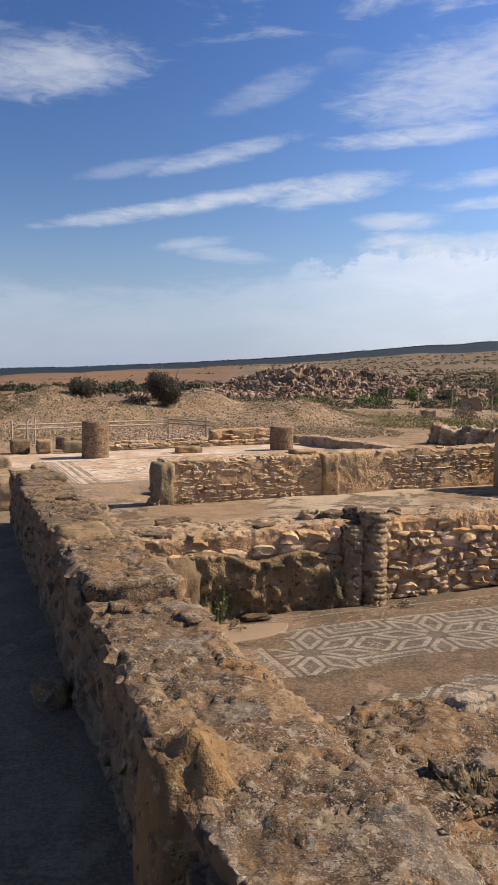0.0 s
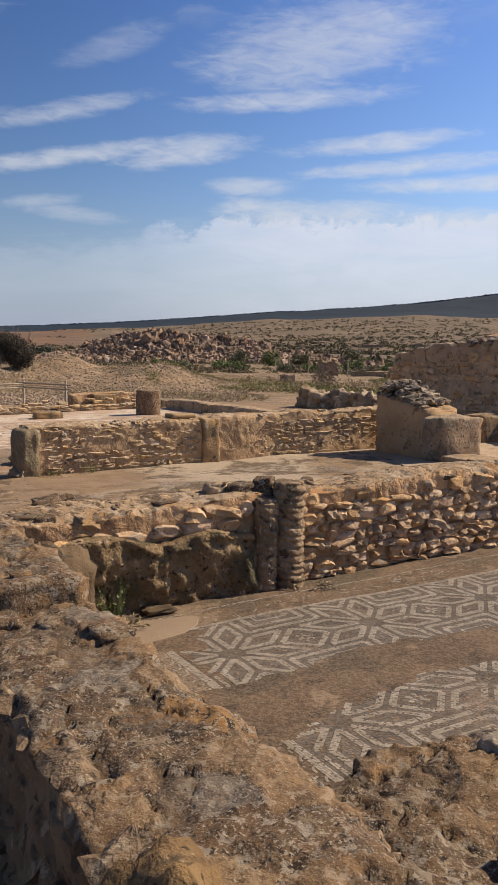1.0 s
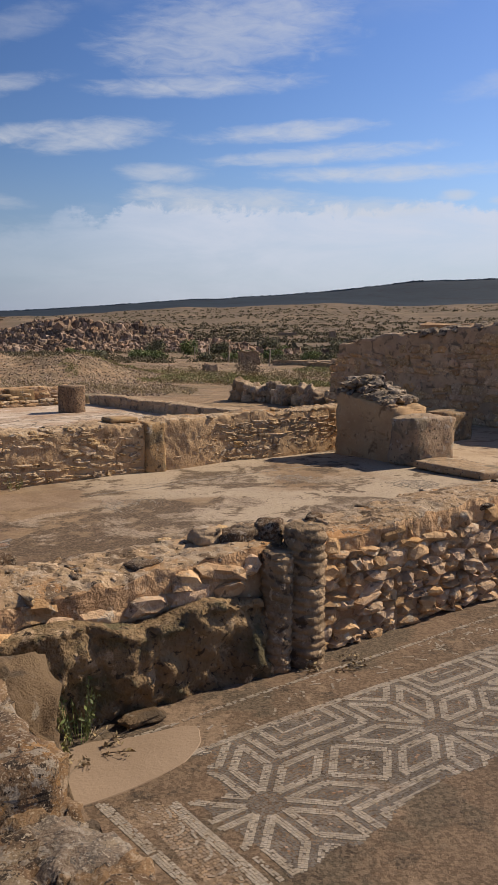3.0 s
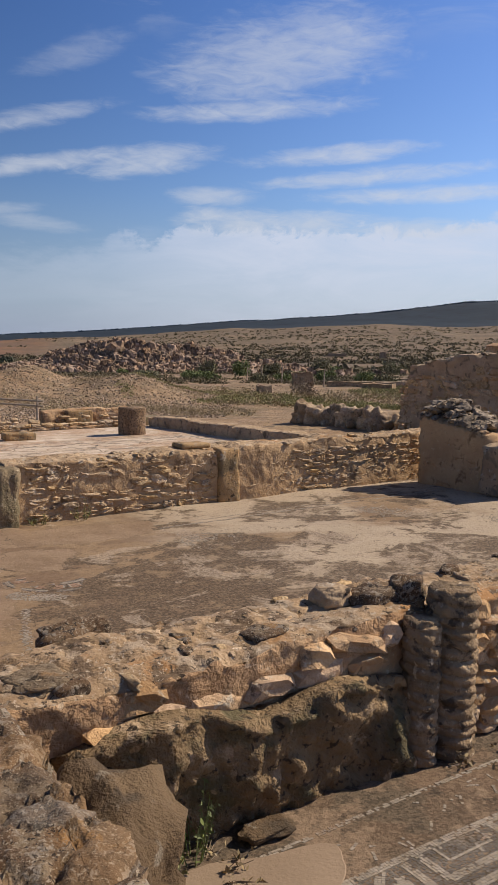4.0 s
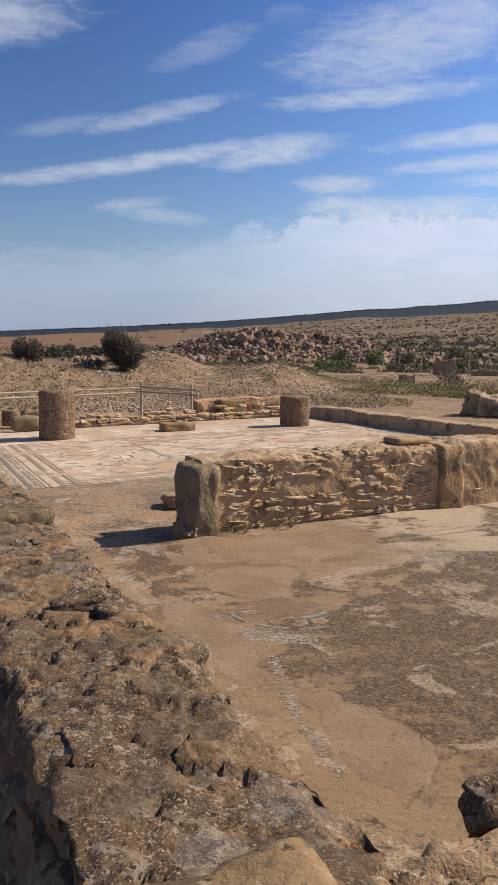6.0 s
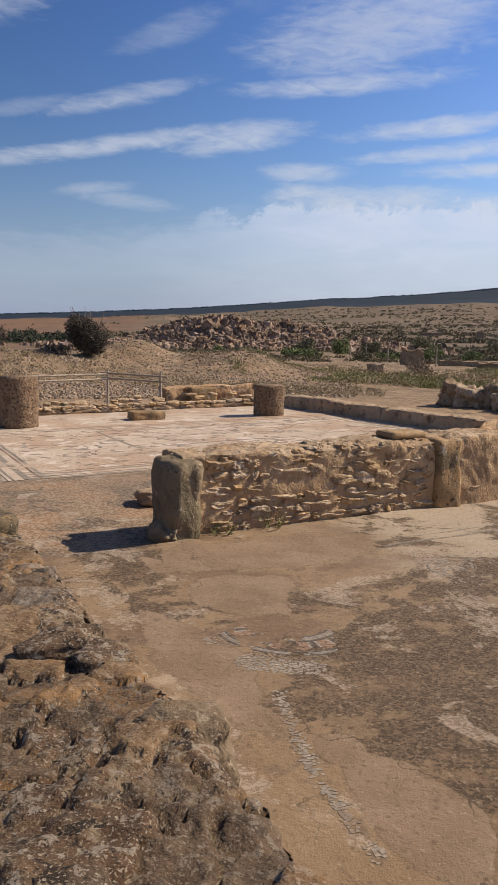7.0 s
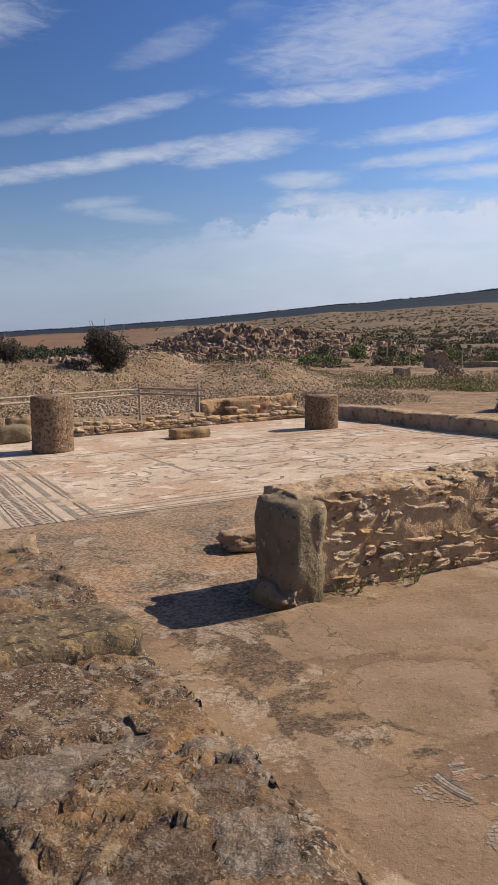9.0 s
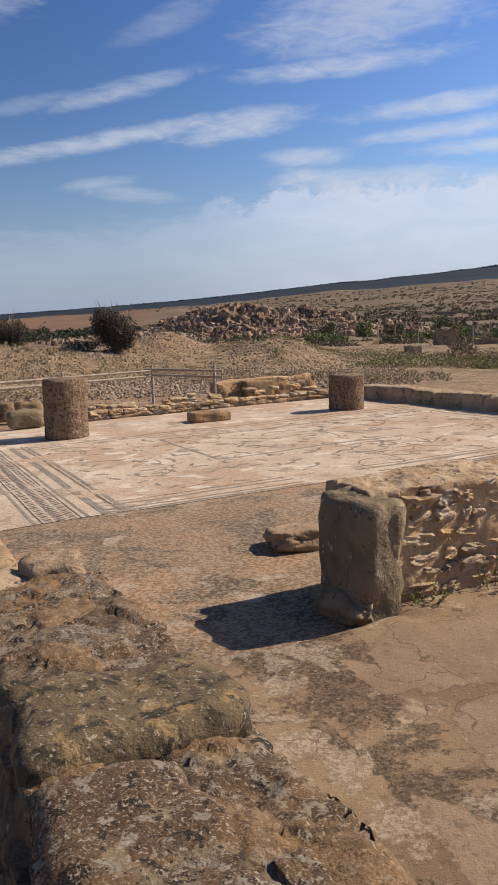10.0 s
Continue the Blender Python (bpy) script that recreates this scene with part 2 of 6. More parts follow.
M_COLUMN = surface("pitted_column_stone", ((0.19, 0.12, 0.07), (0.33, 0.225, 0.135), 6.0), [((0.085, 0.06, 0.042), 26.0, 0.50, 0.62, 6.0), ((0.36, 0.28, 0.19), 12.0, 0.60, 0.70, 6.0)], ((22.0, 0.05), (60.0, 0.012)), 0.93)
M_CRUMB = surface("crumbling_wall_top", ((0.34, 0.235, 0.138), (0.52, 0.38, 0.24), 5.0), [((0.18, 0.122, 0.072), 8.0, 0.54, 0.64, 8.0), ((0.50, 0.41, 0.30), 18.0, 0.57, 0.65, 7.0), ((0.36, 0.20, 0.085), 3.0, 0.58, 0.66, 7.0), ((0.12, 0.085, 0.055), 30.0, 0.60, 0.67, 6.0)], ((15.0, 0.02), (50.0, 0.009), (140.0, 0.004)), 0.93)
M_BROWNTOP = surface("brown_wall_top", ((0.264, 0.175, 0.097), (0.445, 0.310, 0.183), 5.0), [((0.373, 0.285, 0.193), 6.0, 0.52, 0.60, 9.0), ((0.373, 0.200, 0.082), 2.6, 0.57, 0.64, 8.0), ((0.155, 0.105, 0.063), 9.0, 0.53, 0.60, 9.0), ((0.073, 0.052, 0.034), 30.0, 0.58, 0.64, 6.0), ((0.476, 0.380, 0.270), 50.0, 0.58, 0.65, 4.0)], ((14.0, 0.016), (45.0, 0.009), (140.0, 0.004)), 0.93)
M_PLASTER = surface("ochre_plaster", ((0.412, 0.270, 0.146), (0.535, 0.372, 0.211), 3.0), [((0.247, 0.158, 0.086), 6.0, 0.54, 0.66, 8.0), ((0.515, 0.388, 0.242), 15.0, 0.60, 0.68, 6.0)], ((9.0, 0.022), (40.0, 0.015), (150.0, 0.005)), 0.93)
M_OLDPLASTER = surface("mossy_old_plaster", ((0.176, 0.120, 0.063), (0.324, 0.220, 0.117), 4.0), [((0.129, 0.107, 0.057), 5.0, 0.50, 0.62, 9.0), ((0.446, 0.320, 0.191), 11.0, 0.58, 0.66, 8.0), ((0.068, 0.051, 0.033), 24.0, 0.56, 0.64, 6.0)], ((9.0, 0.06), (32.0, 0.03), (120.0, 0.006)), 0.94)
M_DARKRUBBLE = surface("dark_rubble", ((0.180, 0.138, 0.096), (0.408, 0.324, 0.228), 8.0), [((0.072, 0.060, 0.048), 17.0, 0.52, 0.62, 4.0)], ((30.0, 0.02), (90.0, 0.006)), 0.93, tint=0.5)
M_ROOM1 = surface("worn_mosaic_bed", ((0.105, 0.071, 0.044), (0.165, 0.112, 0.069), 1.8), [((0.19, 0.125, 0.077), 1.1, 0.50, 0.60, 10.0), ((0.085, 0.068, 0.045), 1.7, 0.52, 0.59, 10.0), ((0.27, 0.19, 0.122), 2.6, 0.56, 0.61, 10.0), ((0.06, 0.045, 0.03), 7.0, 0.57, 0.62, 9.0)], ((12.0, 0.008), (45.0, 0.005), (160.0, 0.003)), 0.9,
                  extra=speckle(85.0, ((0.07, 0.047, 0.031), (0.245, 0.175, 0.115)), 0.38))
def tess_patches(n, p, col):
    """Broken fields of small brown tiles showing through the earth of a floor, and paler rubbed crusts."""
    v = n.voronoi(p, 80.0)
    w = n.add("ShaderNodeSeparateColor")
    n.link(v.outputs["Color"], w.inputs[0])
    tile = n.mix(n.ramp(w.outputs[0], 0.15, 0.85), (0.060, 0.042, 0.026), (0.165, 0.113, 0.069))
    pale = n.mix(n.ramp(w.outputs[1], 0.15, 0.85), (0.27, 0.205, 0.14), (0.48, 0.385, 0.285))
    field = n.noise(p, 1.0, 13.0, 0.70, 0.5)
    for u, v, reach, gain in ((8.35, 2.05, 0.45, 0.17), (7.45, 2.25, 0.42, 0.15), (6.1, 2.9, 0.8, 0.26), (6.6, 3.7, 0.8, 0.10), (5.45, 2.6, 0.7, 0.22), (8.2, 2.95, 0.6, -0.2),
                             (7.75, 2.35, 0.35, -0.16), (6.6, 1.85, 0.45, -0.2), (5.5, 1.9, 0.35, -0.14), (6.75, 2.75, 0.3, -0.12), (5.6, 5.2, 1.2, 0.12)):
        d = n.add("ShaderNodeVectorMath", operation="DISTANCE")
        n.link(p, d.inputs[0])
        d.inputs[1].default_value = (-0.665 * u + 0.747 * v, 0.747 * u + 0.665 * v, 0.15)
        field = n.math("ADD", field, n.math("MULTIPLY", n.ramp(d.outputs["Value"], reach * 1.5, 0.0), gain))
    m1 = n.math("MULTIPLY", n.ramp(field, 0.515, 0.54), n.math("ADD", 0.25, n.math("MULTIPLY", n.ramp(n.noise(p, 5.0, 11.0, 0.72), 0.40, 0.48), 0.75)))
    m2 = n.ramp(n.noise(p, 1.5, 6.0, 0.6), 0.18, 0.38)
    # smooth lime mendings with ragged borders: (u, v, half length along u, half width)
    ax = n.add("ShaderNodeVectorMath", operation="DOT_PRODUCT")
    n.link(p, ax.inputs[0])
    ax.inputs[1].default_value = (-0.665, 0.747, 0.0)
    ay = n.add("ShaderNodeVectorMath", operation="DOT_PRODUCT")
    n.link(p, ay.inputs[0])
    ay.inputs[1].default_value = (0.747, 0.665, 0.0)
    U, V = ax.outputs["Value"], ay.outputs["Value"]
    far_v = n.ramp(n.math("ADD", V, n.math("MULTIPLY", n.noise(p, 0.8, 6.0, 0.6), 1.5)), 4.0, 5.2)
    worn = n.math("MULTIPLY", far_v, n.ramp(n.noise(p, 0.55, 9.0, 0.62, 0.5), 0.36, 0.50))
    col = n.mix(n.math("MULTIPLY", worn, 0.75), col, (0.46, 0.375, 0.27))
    col = n.mix(n.math("MULTIPLY", n.math("MULTIPLY", m1, m2), 0.92), col, tile)
    m3 = n.ramp(n.noise(p, 1.6, 13.0, 0.70, 0.6), 0.545, 0.57)
    col = n.mix(n.math("MULTIPLY", m3, 0.6), col, pale)
    wob = n.math("MULTIPLY", n.math("SUBTRACT", n.noise(p, 2.4, 9.0, 0.62, 0.4), 0.5), 3.2)
    lime = n.mix(n.ramp(n.noise(p, 3.0, 5.0, 0.5), 0.35, 0.65), (0.225, 0.152, 0.093), (0.285, 0.20, 0.127))
    for u, v, lu, lv in ((6.75, 1.85, 0.80, 0.20), (7.62, 2.5, 0.42, 0.34), (5.35, 2.0, 0.50, 0.17), (8.35, 3.1, 0.42, 0.85)):
        q = n.math("ADD", n.math("POWER", n.math("DIVIDE", n.math("SUBTRACT", U, u), lu), 2.0), n.math("POWER", n.math("DIVIDE", n.math("SUBTRACT", V, v), lv), 2.0))
        m = n.ramp(n.math("ADD", q, wob), 1.05, 0.95)
        rim = n.math("MULTIPLY", n.math("SUBTRACT", n.ramp(n.math("ADD", q, wob), 1.13, 1.05), m), 0.35)
        col = n.mix(m, col, lime)
        col = n.mix(rim, col, (0.09, 0.062, 0.04))
    # hair cracks and grit
    bent = n.add("ShaderNodeVectorMath", operation="ADD")
    shift = n.add("ShaderNodeTexNoise")
    n.link(p, shift.inputs["Vector"])
    shift.inputs["Scale"].default_value, shift.inputs["Detail"].default_value = 2.0, 6.0
    n.link(p, bent.inputs[0])
    n.link(shift.outputs["Color"], bent.inputs[1])
    edge = n.voronoi(bent.outputs[0], 1.25, "DISTANCE_TO_EDGE").outputs["Distance"]
    hair = n.math("MULTIPLY", n.ramp(edge, 0.008, 0.003), n.ramp(n.noise(p, 1.1, 3.0), 0.50, 0.58))
    col = n.mix(n.math("MULTIPLY", hair, 0.7), col, (0.07, 0.05, 0.032))
    col = n.mix(n.math("MULTIPLY", n.ramp(n.noise(p, 30.0, 6.0, 0.65), 0.56, 0.64), 0.55), col, (0.12, 0.083, 0.052))
    return n.mix(n.math("MULTIPLY", n.ramp(n.noise(p, 44.0, 5.0, 0.65), 0.59, 0.66), 0.5), col, (0.40, 0.315, 0.22))


M_ROOM2 = surface("patched_earth_floor", ((0.231, 0.154, 0.086), (0.297, 0.206, 0.121), 0.9), [((0.196, 0.128, 0.077), 1.9, 0.51, 0.60, 10.0), ((0.391, 0.298, 0.200), 1.4, 0.60, 0.66, 10.0), ((0.196, 0.135, 0.086), 5.0, 0.58, 0.66, 9.0)], ((9.0, 0.010), (40.0, 0.004), (150.0, 0.003)), 0.9, extra=tess_patches)
M_SAND = surface("pale_sandy_floor", ((0.40, 0.295, 0.19), (0.53, 0.41, 0.28), 1.1), [((0.33, 0.23, 0.14), 2.2, 0.54, 0.62, 9.0), ((0.22, 0.155, 0.10), 6.0, 0.58, 0.66, 9.0)], ((9.0, 0.012), (40.0, 0.006), (150.0, 0.003)), 0.92)
M_COURT = surface("pale_mosaic_floor", ((0.45, 0.335, 0.225), (0.60, 0.475, 0.345), 1.2), [((0.44, 0.285, 0.17), 0.7, 0.47, 0.58, 10.0), ((0.30, 0.21, 0.135), 3.2, 0.56, 0.63, 10.0), ((0.68, 0.57, 0.45), 2.0, 0.56, 0.62, 10.0)], ((120.0, 0.003),), 0.88,
                  extra=speckle(60.0, ((0.25, 0.20, 0.155), (0.66, 0.58, 0.48)), 0.30))
M_WORN = surface("worn_brown_pavement", ((0.222, 0.141, 0.079), (0.322, 0.214, 0.126), 1.3), [((0.348, 0.206, 0.109), 1.1, 0.52, 0.60, 9.0), ((0.139, 0.097, 0.061), 2.0, 0.52, 0.58, 11.0), ((0.409, 0.323, 0.231), 3.0, 0.58, 0.63, 10.0)], ((60.0, 0.005),), 0.9,
                 extra=speckle(55.0, ((0.07, 0.05, 0.034), (0.43, 0.345, 0.245)), 0.42))
M_BROWN = surface("brown_boulder", ((0.101, 0.065, 0.035), (0.160, 0.108, 0.059), 3.0), [((0.076, 0.055, 0.035), 5.0, 0.52, 0.64, 8.0), ((0.208, 0.169, 0.120), 13.0, 0.60, 0.67, 7.0)], ((7.0, 0.03), (30.0, 0.012), (120.0, 0.005)), 0.9)
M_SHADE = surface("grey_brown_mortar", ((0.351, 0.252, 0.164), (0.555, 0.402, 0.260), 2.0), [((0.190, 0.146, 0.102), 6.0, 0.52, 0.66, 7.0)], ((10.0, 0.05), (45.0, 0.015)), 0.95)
M_SCREE = surface("spoil_stones", ((0.20, 0.145, 0.095), (0.38, 0.285, 0.195), 3.0), (), ((30.0, 0.01),), 0.93, island=0.9)
M_CORR = surface("dusty_corridor_floor", ((0.147, 0.104, 0.065), (0.224, 0.164, 0.106), 2.0), [((0.269, 0.198, 0.129), 3.0, 0.55, 0.65, 7.0)], ((60.0, 0.004),), 0.92, extra=speckle(70.0, ((0.112, 0.082, 0.055), (0.337, 0.265, 0.184)), 0.25))
M_TESS_W = surface("white_tesserae", ((0.246, 0.206, 0.156), (0.352, 0.301, 0.236), 9.0), [((0.238, 0.176, 0.123), 2.5, 0.55, 0.72, 6.0)], ((200.0, 0.002),), 0.8, island=0.35)
M_TESS_D = surface("dark_tesserae", ((0.10, 0.085, 0.07), (0.17, 0.145, 0.12), 9.0), [((0.27, 0.20, 0.14), 2.5, 0.58, 0.72, 6.0)], ((200.0, 0.002),), 0.8, island=0.4)
M_TESS_R = surface("red_tesserae", ((0.234, 0.142, 0.090), (0.312, 0.209, 0.140), 9.0), [((0.265, 0.247, 0.180), 2.5, 0.55, 0.72, 6.0)], ((200.0, 0.002),), 0.8, island=0.4)
M_TESS_B = surface("brown_tesserae", ((0.17, 0.125, 0.085), (0.28, 0.205, 0.14), 5.0), [((0.34, 0.245, 0.155), 3.0, 0.50, 0.64, 8.0)], ((200.0, 0.002),), 0.85, island=0.45)
M_CEMENT = surface("grey_lime_patch", ((0.25, 0.182, 0.122), (0.31, 0.228, 0.155), 2.0), (), ((60.0, 0.003),), 0.9)
M_ROCKBITS = surface("broken_rock", ((0.156, 0.108, 0.072), (0.324, 0.226, 0.152), 1.0), (), ((6.0, 0.05),), 0.93, island=0.9)
M_ROCK = surface("far_boulder", ((0.181, 0.121, 0.079), (0.350, 0.241, 0.160), 1.2), [((0.138, 0.098, 0.063), 0.8, 0.52, 0.66, 5.0)], ((3.0, 0.10), (12.0, 0.03)), 0.93, tint=0.5)
M_WOOD = surface("weathered_wood", ((0.30, 0.24, 0.17), (0.48, 0.40, 0.30), 12.0), (), ((60.0, 0.003),), 0.85)
M_LEAF_P = surface("dusty_olive_leaves", ((0.12, 0.118, 0.065), (0.21, 0.20, 0.115), 1.0), (), (), 0.85, island=0.5)
M_LEAF_G = surface("green_leaves", ((0.11, 0.145, 0.05), (0.20, 0.225, 0.09), 3.0), (), (), 0.8, island=0.6)
M_LEAF_D = surface("grey_green_leaves", ((0.049, 0.042, 0.032), (0.098, 0.083, 0.060), 2.0), (), (), 0.85, island=0.6)
M_LEAF_OLIVE = surface("olive_leaves", ((0.025, 0.034, 0.02), (0.05, 0.06, 0.035), 1.0), (), (), 0.85, island=0.5)
M_TWIG = surface("dry_twigs", ((0.16, 0.12, 0.085), (0.28, 0.22, 0.15), 5.0), (), (), 0.9, island=0.4)
M_DRY = surface("dry_grass", ((0.26, 0.20, 0.11), (0.42, 0.33, 0.20), 1.0), (), (), 0.9, island=0.5)
M_WEED = surface("green_weeds", ((0.17, 0.17, 0.062), (0.29, 0.265, 0.115), 1.0), (), (), 0.85, island=0.3)
M_MOUND = surface("withered_herbs", ((0.13, 0.105, 0.058), (0.21, 0.165, 0.09), 0.4), (), (), 0.9, island=0.4)
M_SCRUB = surface("steppe_scrub", ((0.112, 0.098, 0.056), (0.192, 0.160, 0.096), 0.05), (), (), 0.9, island=0.6)
# far woods: the blue of distance haze is painted into both base colours
M_HAZY_CANOPY = surface("hazy_tree_crowns", ((0.017, 0.038, 0.065), (0.024, 0.050, 0.079), 0.02), (), (), 0.95)
M_HAZY_FOREST = surface("hazy_forest", ((0.006, 0.016, 0.026), (0.010, 0.021, 0.033), 0.06), [((0.015, 0.024, 0.033), 0.006, 0.60, 0.72, 6.0), ((0.005, 0.011, 0.019), 0.03, 0.52, 0.64, 6.0)], (), 0.95)


def terrain_mix(n, p, col):
    s = n.add("ShaderNodeSeparateXYZ")
    n.link(p, s.inputs[0])
    far = n.ramp(s.outputs[1], 60.0, 140.0)
    broad = n.noise(p, 0.012, 5.0, 0.6)
    col = n.mix(n.math("MULTIPLY", far, n.ramp(broad, 0.30, 0.55)), col, (0.20, 0.14, 0.09))
    col = n.mix(n.math("MULTIPLY", far, n.ramp(n.noise(p, 0.05, 8.0, 0.7), 0.40, 0.56)), col, (0.145, 0.108, 0.068))
    rubbly = n.math("MULTIPLY", n.ramp(n.noise(p, 0.9, 9.0, 0.75), 0.42, 0.58), n.ramp(s.outputs[1], 20.0, 28.0))
    col = n.mix(n.math("MULTIPLY", rubbly, 0.6), col, (0.135, 0.105, 0.066))
    left = n.math("MULTIPLY", n.ramp(n.math("ADD", s.outputs[0], n.math("MULTIPLY", s.outputs[1], 0.40)), 0.0, -40.0), far)
    return n.mix(left, col, n.mix(n.ramp(broad, 0.45, 0.55), (0.20, 0.115, 0.065), (0.155, 0.10, 0.062)))


M_GROUND = surface("dry_earth", ((0.270, 0.179, 0.103), (0.384, 0.267, 0.159), 0.6), [((0.258, 0.183, 0.098), 0.30, 0.50, 0.64, 8.0), ((0.204, 0.153, 0.098), 1.7, 0.55, 0.66, 8.0), ((0.504, 0.389, 0.265), 1.1, 0.60, 0.70, 8.0)], ((1.6, 0.20), (6.0, 0.08), (30.0, 0.02)), 0.95, extra=terrain_mix)

# ---- plan: u runs ahead along the corridor wall, v across it to the right, h is height over the floors ----
UX, UY = -0.665, 0.747
VX, VY = 0.747, 0.665


def floor_z(x, y):
    return 0.1337 + 0.0276 * x - 0.0016 * y


def W3(u, v, h=0.0):
    x, y = UX * u + VX * v, UY * u + VY * v
    return Vector((x, y, floor_z(x, y) + h))


def to_world(a):
    """Rows of u, v, h to rows of x, y, z."""
    x, y = UX * a[:, 0] + VX * a[:, 1], UY * a[:, 0] + VY * a[:, 1]
    return np.stack([x, y, floor_z(x, y) + a[:, 2]], 1)



# ---- numeric noise ----
def lattice(i, j, k, seed):
    h = (i.astype(np.int64) * 374761393 + j.astype(np.int64) * 668265263 + k.astype(np.int64) * 2147483647 + seed * 974634777) & 0x7FFFFFFF
    h = ((h ^ (h >> 13)) * 1274126177) & 0x7FFFFFFF
    h = ((h ^ (h >> 16)) * 2246822519) & 0x7FFFFFFF
    return (h & 0xFFFFFF) / float(0xFFFFFF)


def value_noise(p, seed=0):
    b = np.floor(p)
    f = p - b
    f = f * f * (3 - 2 * f)
    i, j, k = b[:, 0], b[:, 1], b[:, 2]
    r = 0
    for a in (0, 1):
        for c in (0, 1):
            for d in (0, 1):
                w = (f[:, 0] if a else 1 - f[:, 0]) * (f[:, 1] if c else 1 - f[:, 1]) * (f[:, 2] if d else 1 - f[:, 2])
                r = r + w * lattice(i + a, j + c, k + d, seed)
    return r - 0.5


def fbm(p, scale, octaves=4, seed=0, gain=0.5):
    r, amp, q = 0, 1.0, p * scale
    for o in range(octaves):
        r = r + amp * value_noise(q, seed + o)
        q, amp = q * 2.03 + 11.7, amp * gain
    return r * 1.6


def cells(p, scale, seed=0):
    """Nearest and second nearest cell distance, and the cell's own random number, on the first two coordinates."""
    q = p[:, :2] * scale
    b = np.floor(q)
    f1 = np.full(len(p), 9.0)
    f2 = f1.copy()
    own = np.zeros(len(p))
    z = np.zeros(len(p))
    for a in (-1, 0, 1):
        for c in (-1, 0, 1):
            i, j = b[:, 0] + a, b[:, 1] + c
            d = np.hypot(i + lattice(i, j, z, seed) - q[:, 0], j + lattice(i, j, z, seed + 5) - q[:, 1])
            near = d < f1
            f2 = np.where(near, f1, np.minimum(f2, d))
            own = np.where(near, lattice(i, j, z, seed + 9), own)
            f1 = np.minimum(f1, d)
    return f1, f2, own


# ---- mesh helpers ----
def mesh_of(name, verts, faces, material, smooth=True):
    me = bpy.data.meshes.new(name)
    me.from_pydata([tuple(v) for v in verts], [], [tuple(f) for f in faces])
    me.materials.append(material)
    if smooth:
        me.polygons.foreach_set("use_smooth", [True] * len(me.polygons))
    me.update()
    return me


def under(ob, parent):
    ob.parent = parent
    ob.matrix_parent_inverse = parent.matrix_world.inverted()
    return ob


def part(name, bm, material, parent, label="", smooth=False):
    me = bpy.data.meshes.new(name)
    bm.to_mesh(me)
    bm.free()
    me.materials.append(material)
    if smooth:
        me.polygons.foreach_set("use_smooth", [True] * len(me.polygons))
    ob = new(name, me)
    if parent is not None:
        ob.parent = parent
    return tagged(ob, label) if label else ob


def piece(name, me, parent, m, label=""):
    """An object on a shared mesh, at the world pose m, under parent (which stands at the origin)."""
    ob = new(name, me)
    ob.parent = parent
    ob.matrix_basis = m
    return tagged(ob, label) if label else ob


def grid_faces(n, m):
    i, j = np.meshgrid(np.arange(n - 1), np.arange(m - 1), indexing="ij")
    a = (i * m + j).ravel()
    return np.stack([a, a + m, a + m + 1, a + 1], 1)


def sheet(name, u0, u1, v0, v1, step, lift, material, shape=None):
    """A floor: a fine sheet in the plan, a little uneven."""
    us, vs = np.arange(u0, u1 + step / 2, step), np.arange(v0, v1 + step / 2, step)
    a, b = np.meshgrid(us, vs, indexing="ij")
    p = np.stack([a.ravel(), b.ravel(), np.zeros(a.size)], 1)
    p[:, 2] = lift + 0.012 * fbm(p, 1.1, 3, 3) + (shape(p) if shape else 0)
    return new(name, mesh_of(name, to_world(p), grid_faces(len(us), len(vs)), material))


